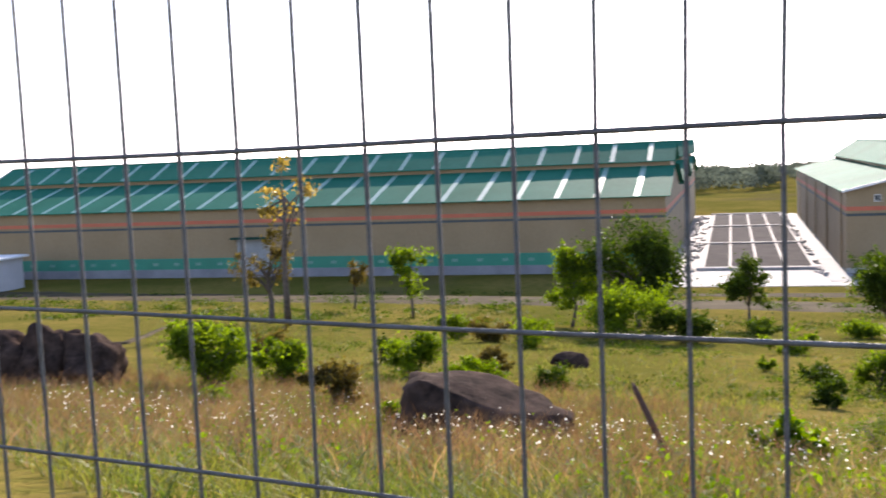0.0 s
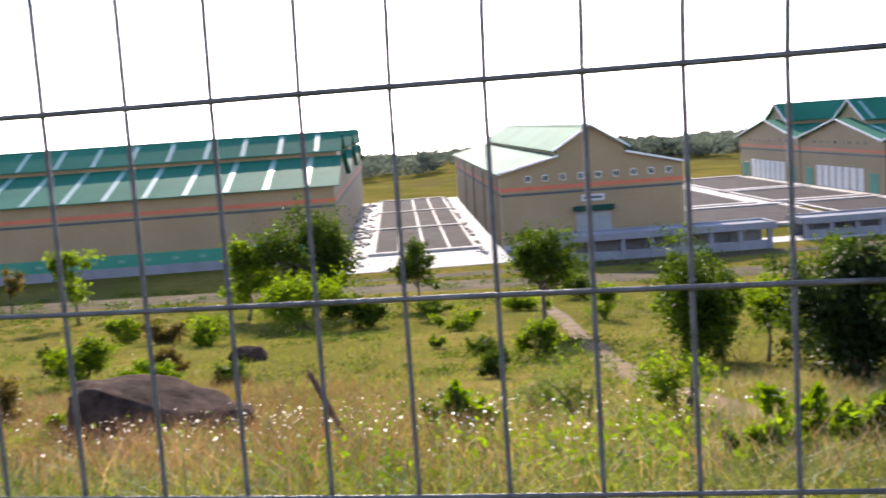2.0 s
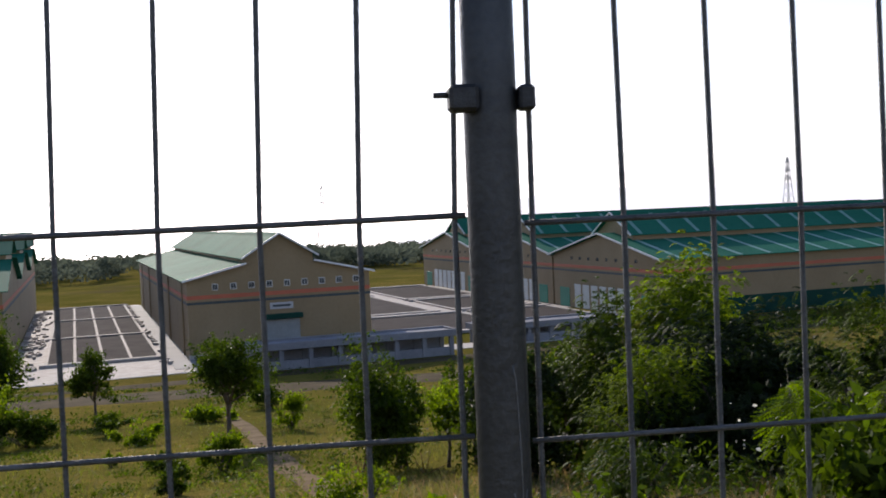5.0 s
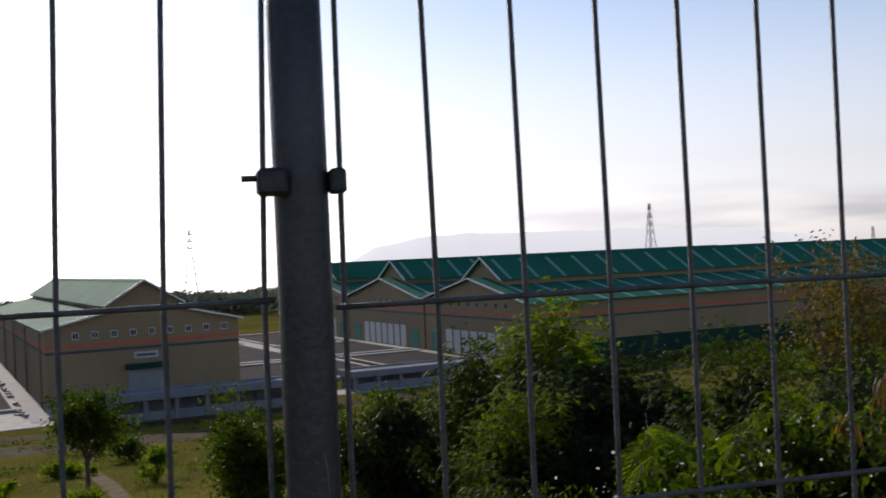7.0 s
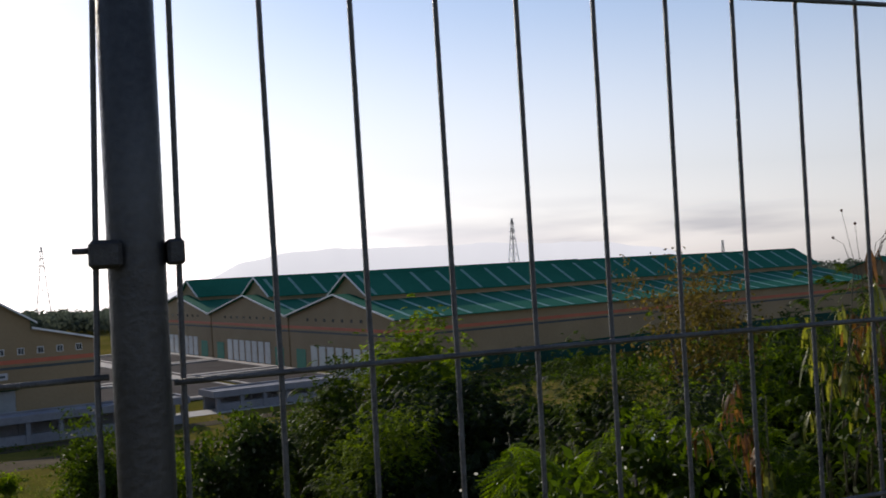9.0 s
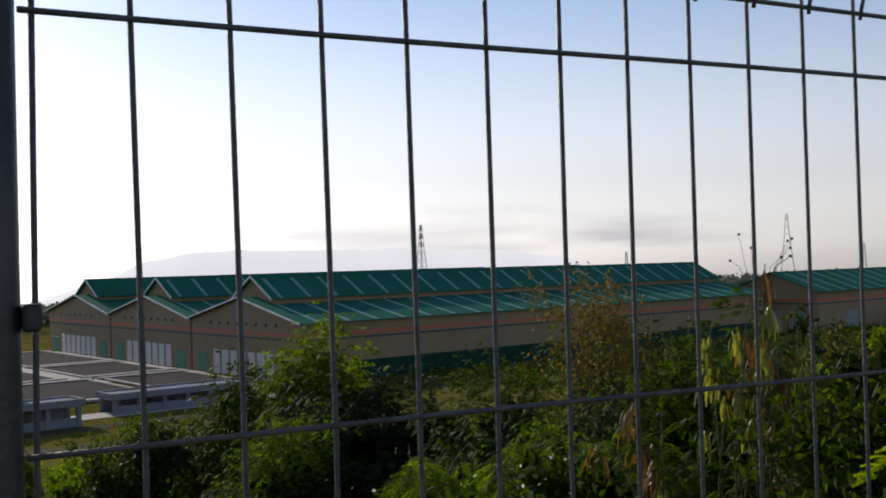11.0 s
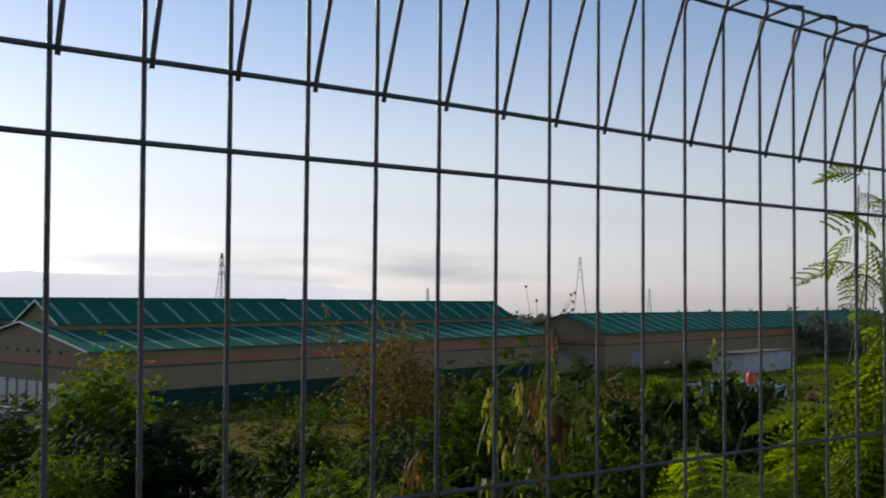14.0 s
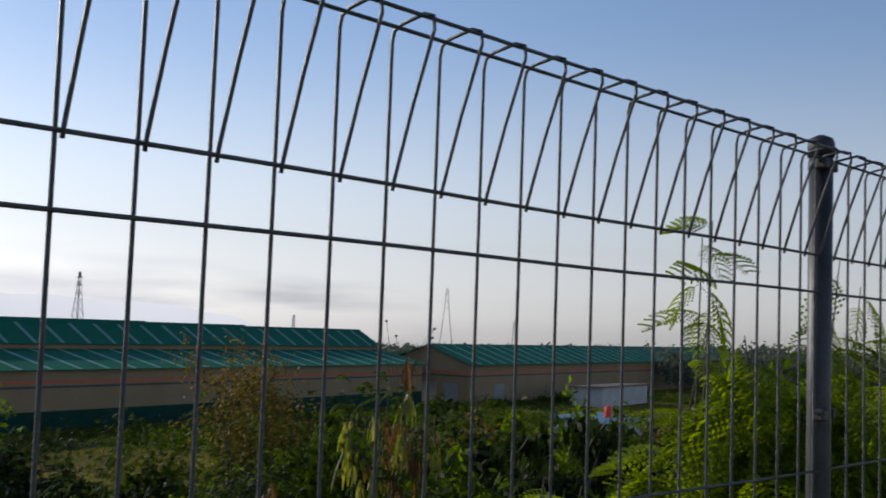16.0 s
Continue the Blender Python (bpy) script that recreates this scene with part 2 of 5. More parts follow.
# ---- builders ----
def part(name, bm, mat, parent=None, label=""):
    """Links a bmesh, or a finished mesh, as one object under parent."""
    if isinstance(bm, bmesh.types.BMesh):
        me = bpy.data.meshes.new(name)
        bm.to_mesh(me)
        bm.free()
    else:
        me = bm
    if mat and not me.materials:
        me.materials.append(mat)
    ob = new(name, me)
    ob.parent = parent
    return tagged(ob, label)


def empty(name, x, y, z, turn=0.0, label="", category="", group="", kind=""):
    ob = new(name)
    ob.empty_display_size = 0.2
    ob.matrix_world = pose(x, y, z, 0, 0, turn)
    return tagged(ob, label, category, group, kind)


def block(bm, x0, x1, y0, y1, z0, z1, bevel=0.0):
    r = bmesh.ops.create_cube(bm, size=1.0)
    vs = r["verts"]
    for v in vs:
        v.co = Vector((x0 + (v.co.x + 0.5) * (x1 - x0), y0 + (v.co.y + 0.5) * (y1 - y0), z0 + (v.co.z + 0.5) * (z1 - z0)))
    if bevel:
        es = list({e for v in vs for e in v.link_edges})
        bmesh.ops.bevel(bm, geom=es, offset=bevel, segments=1, affect="EDGES")
    return bm


def blocked(x0, x1, y0, y1, z0, z1, bevel=0.0):
    return block(bmesh.new(), x0, x1, y0, y1, z0, z1, bevel)


def tube(bm, pts, radii, sides=8, smooth=True):
    """A tapered tube along points, with closed ends."""
    pts = [Vector(p) for p in pts]
    rings = []
    for i, p in enumerate(pts):
        d = (pts[min(i + 1, len(pts) - 1)] - pts[max(i - 1, 0)]).normalized()
        a = d.cross(Vector((0.3, 1, 0.2)))
        if a.length < 0.1:
            a = d.cross(Vector((1, 0, 0)))
        a.normalize()
        b = d.cross(a)
        rings.append([bm.verts.new(p + radii[i] * (a * math.cos(k * math.tau / sides) + b * math.sin(k * math.tau / sides)))
                      for k in range(sides)])
    for r0, r1 in zip(rings, rings[1:]):
        for k in range(sides):
            f = bm.faces.new((r0[k], r0[(k + 1) % sides], r1[(k + 1) % sides], r1[k]))
            f.smooth = smooth
    bm.faces.new(rings[0][::-1])
    bm.faces.new(rings[-1])
    return bm


def prism(profile, u0, u1):
    """A solid of a closed profile of (v, z), drawn out along u."""
    bm = bmesh.new()
    a = [bm.verts.new((u0, v, z)) for v, z in profile]
    b = [bm.verts.new((u1, v, z)) for v, z in profile]
    n = len(a)
    bm.faces.new(a)
    bm.faces.new(b[::-1])
    for k in range(n):
        bm.faces.new((a[k], b[k], b[(k + 1) % n], a[(k + 1) % n]))
    bmesh.ops.recalc_face_normals(bm, faces=bm.faces)
    return bm


def quads(name, verts, mat):
    """A mesh of loose quads from an array of shape (count, 4, 3)."""
    v = np.asarray(verts, dtype=np.float32)
    n = len(v)
    me = bpy.data.meshes.new(name)
    me.vertices.add(n * 4)
    me.vertices.foreach_set("co", v.ravel())
    me.loops.add(n * 4)
    me.loops.foreach_set("vertex_index", np.arange(n * 4, dtype=np.int32))
    me.polygons.add(n)
    me.polygons.foreach_set("loop_start", np.arange(0, n * 4, 4, dtype=np.int32))
    me.update(calc_edges=True)
    me.materials.append(mat)
    return me


EYE_Z = 1.3
PLAIN = -11.7


def lie(x, y):
    """The height of the ground: a bank behind the fence that runs down to a plain."""
    d = math.hypot(max(y, 0.0), 0.5 * max(abs(x) - 2.0, 0.0))
    z = float(np.interp(d, [0, 1.5, 10, 14, 25, 46, 65, 86], [0, -0.14, -2.3, -3.2, -5.2, -8.2, -10.2, PLAIN]))
    r = math.hypot(x, y)
    if r > 340:
        z -= (r - 340) * 0.026
    if d > 2 and r < 84:
        z += 0.16 * min(1, (d - 2) / 6) * noise.noise(Vector((x * 0.16, y * 0.16, 0))) * min(1, (84 - r) / 20 + 0.2)
    return z


# ---- ground ----
def graded(lo, hi, near, grow, start):
    """Coordinates that lie close together round start and spread outwards."""
    out, step, v = [start], near, start
    while v < hi:
        v += step
        step *= grow
        out.append(min(v, hi))
    step, v = near, start
    while v > lo:
        v -= step
        step *= grow
        out.insert(0, max(v, lo))
    return out


def build_ground():
    xs, ys = graded(-3200, 3200, 0.5, 1.035, 0.0), graded(-60, 3800, 0.4, 1.03, 2.0)
    verts = [(x, y, lie(x, y)) for y in ys for x in xs]
    w = len(xs)
    faces = [(j * w + i, j * w + i + 1, (j + 1) * w + i + 1, (j + 1) * w + i) for j in range(len(ys) - 1) for i in range(w - 1)]
    me = bpy.data.meshes.new("ground")
    me.from_pydata(verts, [], faces)
    me.polygons.foreach_set("use_smooth", [True] * len(faces))
    ob = part("ground", me, M_GROUND)
    tagged(ob, "sloping dry and green grassland running down to a plain", "ground", kind="structure")


build_ground()

# ---- the industrial plain, in axes turned with the buildings: s along the fronts, t away from the camera ----
TURN = 12.0
CA, SA = math.cos(radians(TURN)), math.sin(radians(TURN))


def plain(s, t):
    return (s * CA - t * SA, s * SA + t * CA)


def slab(name, s0, s1, t0, t1, h, mat, label, category, below=0.25, kind="structure"):
    x, y = plain((s0 + s1) / 2, (t0 + t1) / 2)
    ob = part(name, blocked(-(s1 - s0) / 2, (s1 - s0) / 2, -(t1 - t0) / 2, (t1 - t0) / 2, -below, h, 0.02), mat)
    ob.matrix_world = pose(x, y, PLAIN, 0, 0, TURN)
    return tagged(ob, label, category, kind=kind)


ROOF_T = 0.09


def roof_slope(parent, name, u0, u1, v0, z0, v1, z1, mat=M_ROOF, lift=0.0, thick=ROOF_T):
    """A sheet of roof from the eave (v0, z0) up to (v1, z1)."""
    p = [(v0, z0 + lift), (v1, z1 + lift), (v1, z1 + lift + thick), (v0, z0 + lift + thick)]
    return part(name, prism(p, u0, u1), mat, parent)


def ridge_module(parent, c, length, width, eave, knee, reave, ridge, hw, setback=0.0, lower_apex=None, skylights=True,
                 sides=(-1, 1), overhang=0.9):
    """One bay of a warehouse: walls, two lower roof slopes, and a raised ridge roof, along u from 0 to length, centred on v = c."""
    h = width / 2
    if lower_apex:
        prof = [(c - h, 0), (c + h, 0), (c + h, eave), (c, lower_apex - 0.05), (c - h, eave)]
        part("wall", prism(prof, 0, length), M_WALL, parent)
        prof = [(c - hw, knee - 0.4), (c + hw, knee - 0.4), (c + hw, reave), (c, ridge), (c - hw, reave)]
        part("clerestory_wall", prism(prof, setback, length - setback * 0.4), M_WALL, parent)
    else:
        prof = [(c - h, 0), (c + h, 0), (c + h, eave), (c + hw, knee), (c + hw, reave), (c, ridge), (c - hw, reave), (c - hw, knee), (c - h, eave)]
        part("wall", prism(prof, 0, length), M_WALL, parent)
    o = 0.55
    slope_lo = (knee - eave) / (h - hw)
    slope_hi = (ridge - reave) / hw
    for sgn in (-1, 1):
        if lower_apex:
            top_v, top_z = c + sgn * 0.02, lower_apex
            s2 = (lower_apex - eave) / h
            roof_slope(parent, "lower_roof", -o, length + o, c + sgn * (h + overhang), eave - s2 * overhang + 0.02, top_v, top_z + 0.02)
        else:
            s2 = slope_lo
            roof_slope(parent, "lower_roof", -o, length + o, c + sgn * (h + overhang), eave - slope_lo * overhang + 0.02, c + sgn * (hw + 0.004), knee + 0.02)
        roof_slope(parent, "raised_roof", setback - o, length + o - setback * 0.4, c + sgn * (hw + 0.5), reave - slope_hi * 0.5 + 0.02, c + sgn * 0.01, ridge + 0.02)
        # pale edge trim along the gable ends
        for u in (-o - 0.13,):
            roof_slope(parent, "verge_trim", u, u + 0.13, c + sgn * (h + overhang), eave - s2 * overhang, c + sgn * (hw if not lower_apex else 0.05),
                       (knee if not lower_apex else lower_apex), M_TRIMW, 0, 0.2)
            roof_slope(parent, "verge_trim", setback + u, setback + u + 0.13, c + sgn * (hw + 0.5), reave - slope_hi * 0.5, c + sgn * 0.02, ridge, M_TRIMW, 0, 0.2)
    part("ridge_cap", prism([(c - 0.35, ridge - 0.02), (c + 0.35, ridge - 0.02), (c, ridge + 0.2)], setback - o, length + o - setback * 0.4), M_ROOF, parent)
    if skylights:
        for sgn in sides:
            u = 2.0
            while u < length - 1.5:
                ve, ze = c + sgn * (h + overhang - 0.1), eave - s2 * (overhang - 0.1)
                vk, zk = (c + sgn * (hw + 0.15), knee - 0.15 * s2) if not lower_apex else (c + sgn * (hw + 0.1), lower_apex - s2 * (hw + 0.1))
                roof_slope(parent, "skylight", u, u + 0.55, ve, ze, vk, zk, M_SKYL, ROOF_T + 0.03, 0.03)
                if u > setback:
                    roof_slope(parent, "skylight", u + 0.6, u + 1.1, c + sgn * (hw + 0.42), reave - slope_hi * 0.42, c + sgn * 0.5, ridge - slope_hi * 0.5, M_SKYL,
                               ROOF_T + 0.03, 0.03)
                u += 4.0


def bands(parent, u0, u1, v0, v1, z, faces):
    """The orange and the charcoal band along the named walls: 'v0' and 'v1' long walls, 'u0' and 'u1' ends."""
    for za, zb, mat, nm in ((z, z + 0.38, M_BAND, "orange_band"), (z - 0.5, z - 0.25, M_DARK, "charcoal_band")):
        for f in faces:
            if f == "v0":
                bm = blocked(u0 - 0.04, u1 + 0.04, v0 - 0.04, v0 + 0.01, za, zb)
            elif f == "v1":
                bm = blocked(u0 - 0.04, u1 + 0.04, v1 - 0.01, v1 + 0.04, za, zb)
            elif f == "u0":
                bm = blocked(u0 - 0.043, u0 + 0.01, v0 - 0.03, v1 + 0.03, za, zb)
            else:
                bm = blocked(u1 - 0.01, u1 + 0.043, v0 - 0.03, v1 + 0.03, za, zb)
            part(nm, bm, mat, parent)


def dado(parent, u0, u1, v, sgn=-1, step=2.7, foot=M_GREYC, green=M_DADO):
    """A grey plinth and a green dado with small pale vents along a long wall at v."""
    lo, hi = (v - 0.05, v + 0.01) if sgn < 0 else (v - 0.01, v + 0.05)
    part("plinth", blocked(u0 - 0.05, u1 + 0.05, lo - 0.06, hi + 0.02, 0, 0.95, 0.02), foot, parent)
    part("dado", blocked(u0 - 0.03, u1 + 0.03, lo, hi, 0.95, 2.2), green, parent)
    vent = None
    u = u0 + 1.2
    while u < u1 - 1:
        if vent is None:
            bm = blocked(-0.3, 0.3, -0.03, 0.03, -0.16, 0.16)
            for k in range(3):
                block(bm, -0.32, 0.32, -0.05, 0.0, -0.13 + k * 0.1, -0.09 + k * 0.1)
            ob = part("vent", bm, M_SKYL if green == M_DADO else M_DADOD, parent)
            vent = ob.data
        else:
            ob = part("vent", vent, None, parent)
        ob.location = (u, lo - 0.02, 1.55)
        u += step


# west warehouse: three bays, long side towards the camera
x, y = plain(-92, 104)
w1 = empty("warehouse", x, y, PLAIN, TURN, "long tan metal warehouse with green stepped roof and pale skylight strips", "warehouse")
for k in range(3):
    ridge_module(w1, 14.2 + 28.4 * k, 85, 28.3, 7.75, 10.3, 11.0, 12.85, 4.6, skylights=k == 0, sides=(-1,), overhang=0.7)
bands(w1, 0, 85, 0.05, 85.1, 6.0, ("v0", "u1"))
dado(w1, 0, 85, 0.05)
part("side_door", blocked(38.5, 42.5, -0.06, 0.2, 0.9, 4.2, 0.03), M_DOOR, w1, "grey roller door")
part("door_canopy", blocked(38.1, 42.9, -1.0, 0.1, 4.25, 4.45, 0.03), M_DADOD, w1)

# middle warehouse: one bay, gable towards the camera
x, y = plain(18.6, 102)
w2 = empty("warehouse", x, y, PLAIN, TURN + 90, "tan metal warehouse with stepped gable, orange band and green roof", "warehouse")
ridge_module(w2, 0, 76, 18.2, 7.65, 9.0, 9.75, 11.8, 3.35, skylights=False, overhang=0.45)
bands(w2, 0, 76, -9.1, 9.1, 5.82, ("v0", "v1", "u0"))
for k in range(9):
    bm = blocked(-0.07, 0.02, -0.30, 0.30, -0.32, 0.32, 0.02)
    wv = part("window", bm, M_TRIMW, w2)
    wv.location = (0, 6.4 - 1.76 * k, 6.95)
    part("pane", blocked(-0.085, -0.06, -0.24, -0.02, -0.26, 0.26), M_WINDOW, wv)
    part("pane", blocked(-0.085, -0.06, 0.02, 0.24, -0.26, 0.26), M_WINDOW, wv)
dr = part("roller_door", blocked(-0.08, 0.1, -1.75, 1.75, 0, 3.4, 0.03), M_DOOR, w2, "grey roller door")
part("door_hood", blocked(-0.75, 0.05, -2.0, 2.0, 3.45, 3.95, 0.05), M_DADOD, w2, "green metal door hood")
sg = part("sign", blocked(-0.09, 0.02, -1.15, 1.15, 4.4, 5.05, 0.02), M_WHITE, w2, "white sign board with a line of unreadable lettering")
part("sign_bar", blocked(-0.10, -0.09, -0.9, 0.9, 4.62, 4.84), M_DARK, sg)
part("plinth", blocked(-0.06, 0.02, -9.15, 9.15, 0, 0.5, 0.02), M_CONC, w2)
for sgn in (-1, 1):
    for k in range(5):
        g = part("downpipe", tube(bmesh.new(), [(4 + k * 16, sgn * 9.2, 0.1), (4 + k * 16, sgn * 9.2, 7.3)], [0.08, 0.08], 8), M_WALL, w2)

# east warehouse: three bays, gable fronts with doors towards the basins
x, y = plain(61.5, 101.5)
w3 = empty("warehouse", x, y, PLAIN, TURN, "long tan metal warehouse with three door gables and green stepped roofs", "warehouse")
for k in range(3):
    c = 14.0 + 28.4 * k
    ridge_module(w3, c, 90, 27.9, 6.95, 8.75, 9.75, 12.25, 4.6, setback=1.9, lower_apex=9.75, skylights=k < 2, sides=(-1,), overhang=0.7)
    bands(w3, 0, 90, c - 13.95, c + 13.95, 5.3, ("u0",) + (("v0",) if k == 0 else ()))
    for j in range(7):
        d = part("door", blocked(-0.07, 0.15, -0.85, 0.85, 0, 3.1, 0.02), M_WDOOR, w3)
        d.location = (0, c - 6.9 + j * 2.3, 0.05)
        part("door_frame", blocked(-0.05, 0.1, -1.0, 1.0, 3.12, 3.25), M_WALL, d)
    part("green_panel", blocked(-0.05, 0.1, c + 9.4, c + 12.2, 0.05, 2.6, 0.02), M_DADO, w3)
    part("green_panel", blocked(-0.05, 0.1, c - 12.2, c - 9.4, 0.05, 2.6, 0.02), M_DADO, w3)
    for j in range(8):
        part("louvre", blocked(-0.05, 0.1, c - 8.4 + j * 2.4 - 0.28, c - 8.4 + j * 2.4 + 0.28, 6.35, 6.75), M_WINDOW, w3)
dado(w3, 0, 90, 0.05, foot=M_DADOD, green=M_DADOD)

# far east warehouse: one plain bay
x, y = plain(157, 95.3)
w4 = empty("warehouse", x, y, PLAIN, TURN, "tan metal warehouse with a plain green gable roof", "warehouse")
part("wall", prism([(0, 0), (17, 0), (17, 7.2), (8.5, 10.1), (0, 7.2)], 0, 165), M_WALL, w4)
for v0, v1 in ((-1.0, 8.49), (18.0, 8.51)):
    roof_slope(w4, "roof", -0.8, 165.8, v0, 6.88, v1, 10.15)
part("ridge_cap", prism([(8.1, 10.15), (8.9, 10.15), (8.5, 10.35)], -0.8, 165.8), M_ROOF, w4)
for sv in range(37):
    roof_slope(w4, "skylight", 2.5 + sv * 4.4, 3.0 + sv * 4.4, -0.9, 6.91, 8.2, 10.05, M_SKYL, ROOF_T + 0.02, 0.03)
bands(w4, 0, 165, 0, 17, 5.3, ("v0", "u0"))
for j in range(3):
    part("roller_door", blocked(-0.06, 0.1, 2.2 + j * 4.6, 5.4 + j * 4.6, 0, 3.6, 0.03), M_DOOR, w4)
part("side_door", blocked(9, 12.5, -0.07, 0.1, 0, 3.4, 0.03), M_DOOR, w4)


# ---- yards and basins ----
slab("pavement", -6.9, 9.4, 93.5, 182.5, 0.06, M_PAVE, "pale concrete paving round the basins", "pavement")
slab("road", 7.6, 9.9, 96.0, 180.0, 0.09, M_ROAD, "grey strip of road beside the warehouse", "road")
slab("pavement", 27.9, 61.3, 124.0, 182, 0.05, M_PAVE, "pale concrete yard between the warehouses", "pavement")
slab("road", -120, 160, 86.6, 89.2, 0.03, M_EARTH, "dark earth track along the foot of the bank", "road")


def basin(s0, s1, t0, t1, ns, nt, wall=0.3, h=0.3):
    """A drying basin: dark beds between pale low walls."""
    x, y = plain(s0, t0)
    b = empty("drying_basin", x, y, PLAIN + 0.05, TURN, "dark drying basin divided by pale low concrete walls", "basin", "basins in the yard")
    ls, lt = s1 - s0, t1 - t0
    for j in range(nt):
        for i in range(ns):
            part("bed", blocked(i * ls / ns + wall / 2, (i + 1) * ls / ns - wall / 2, j * lt / nt + wall / 2, (j + 1) * lt / nt - wall / 2, 0.0, 0.12), M_BED, b)
    for j in range(nt + 1):
        part("divider", blocked(-0.6, ls + 0.6, j * lt / nt - wall * 1.3, j * lt / nt + wall * 1.3, 0, h, 0.04), M_PAVE, b)
    for i in range(ns + 1):
        part("divider", blocked(i * ls / ns - wall / 2, i * ls / ns + wall / 2, 0.2, lt - 0.2, 0, h - 0.08, 0.03), M_PAVE, b)
    return b


basin(-3.6, 6.9, 105.2, 182.0, 4, 3)
basin(30.5, 44.3, 130.5, 162.5, 1, 1, 0.5)
basin(31.0, 44.8, 165.0, 181.5, 1, 1, 0.5)
basin(47.5, 59.0, 130.5, 150.0, 1, 1, 0.5)
basin(47.5, 59.3, 152.5, 181.5, 1, 1, 0.5)
basin(30.0, 46.5, 106.0, 127.5, 1, 1, 0.5)
basin(48.5, 59.0, 106.0, 127.5, 1, 1, 0.5)


def rubble():
    """Loose blocks and stacked slabs along both sides of the long basin."""
    rng = np.random.default_rng(77)
    bm = bmesh.new()
    for k in range(170):
        s = rng.uniform(-6.6, -4.3) if k % 3 else rng.uniform(7.0, 7.6)
        t = rng.uniform(96, 180)
        x, y = plain(s, t)
        r = bmesh.ops.create_cube(bm, size=1.0, matrix=Matrix.Translation((x, y, PLAIN + 0.12)) @ Euler((0, 0, rng.uniform(0, 3))).to_matrix().to_4x4()
                                  @ Matrix.Diagonal((rng.uniform(0.2, 0.9), rng.uniform(0.2, 0.6), rng.uniform(0.12, 0.5), 1)))
    tagged(part("rubble", bm, M_PAVE), "loose pale concrete blocks beside the long basin", "rubble", kind="stuff")


rubble()


def walkway(s0, s1, t0, t1, h, label, bays):
    """A flat-roofed open shelter: roof slab with a pale upstand, columns and a low back wall."""
    x, y = plain((s0 + s1) / 2, (t0 + t1) / 2)
    b = empty("shelter", x, y, PLAIN, TURN, label, "shelter", "flat shelters in the yard")
    a, d = (s1 - s0) / 2, (t1 - t0) / 2
    part("roof", blocked(-a, a, -d, d, h - 0.35, h - 0.05, 0.03), M_GREYC, b, "flat grey concrete roof")
    for q in ((-a, a, -d - 0.05, -d + 0.25), (-a, a, d - 0.25, d + 0.05), (-a - 0.05, -a + 0.25, -d, d), (a - 0.25, a + 0.05, -d, d)):
        part("parapet", blocked(*q, h - 0.5, h + 0.12, 0.02), M_GREYC, b)
    for k in range(bays + 1):
        xx = -a + 0.5 + k * (2 * a - 1.0) / bays
        for yy in (-d + 0.4, d - 0.4):
            part("column", blocked(xx - 0.2, xx + 0.2, yy - 0.2, yy + 0.2, 0, h - 0.35, 0.02), M_GREYC, b)
    part("low_wall", blocked(-a + 0.4, a - 0.4, -d + 0.3, -d + 0.5, 0, 0.8, 0.02), M_GREYC, b)
    part("back_wall", blocked(-a + 0.4, a - 0.4, d - 0.5, d - 0.3, 0, 1.5, 0.02), M_GREYC, b)


walkway(13.0, 32.5, 89.6, 93.2, 2.3, "long flat-roofed grey concrete shelter on columns", 7)
walkway(36.5, 52.0, 94.0, 98.0, 1.9, "flat-roofed grey concrete shelter beside the basins", 6)
slab("pavement", -6, 60, 93.4, 97, 0.045, M_CONC, "grey concrete apron before the yard", "pavement")


def small_house(s0, s1, t0, t1, h, wall, roof, label, slope=0.0):
    x, y = plain(s0, t0)
    b = empty("house", x, y, PLAIN, TURN, label, "house")
    ls, lt = s1 - s0, t1 - t0
    part("wall", prism([(0, 0), (lt, 0), (lt, h + slope), (0, h)], 0, ls), wall, b)
    part("roof", prism([(-0.5, h - 0.02), (lt + 0.5, h + slope), (lt + 0.5, h + slope + 0.22), (-0.5, h + 0.2)], -0.5, ls + 0.5), roof, b)
    return b


small_house(175, 196, 78, 84, 3.6, M_WHITE, M_RUSTROOF, "long white metal shed with a low brown roof", -0.3)
hb = small_house(112, 124, 49, 56, 2.7, M_WHITE, M_BLUE, "small white house under a blue metal roof", 0.4)
part("window", blocked(2, 4, -0.05, 0.1, 1.0, 2.0, 0.02), M_WINDOW, hb)
part("door", blocked(6, 7, -0.05, 0.1, 0, 2.1, 0.02), M_DOOR, hb)
x, y = plain(119.2, 52)
tank = empty("water_tank", x, y, PLAIN + 2.9, 0, "orange plastic water tank on a house roof", "water tank")
part("drum", tube(bmesh.new(), [(0, 0, 0), (0, 0, 0.05), (0, 0, 0.4), (0, 0, 0.8), (0, 0, 1.25), (0, 0, 1.5), (0, 0, 1.6)], [0.46, 0.50, 0.51, 0.50, 0.51, 0.38, 0.18], 20), M_ORANGE, tank)
part("lid", tube(bmesh.new(), [(0, 0, 1.6), (0, 0, 1.7)], [0.25, 0.22], 14), M_ORANGE, tank)
hl = small_house(-84, -76.0, 92.5, 97, 3.4, M_WHITE, M_TRIMW, "small white guard house with a flat roof slab")
part("window", blocked(5, 6.5, -0.05, 0.1, 1.0, 2.2, 0.02), M_WINDOW, hl)


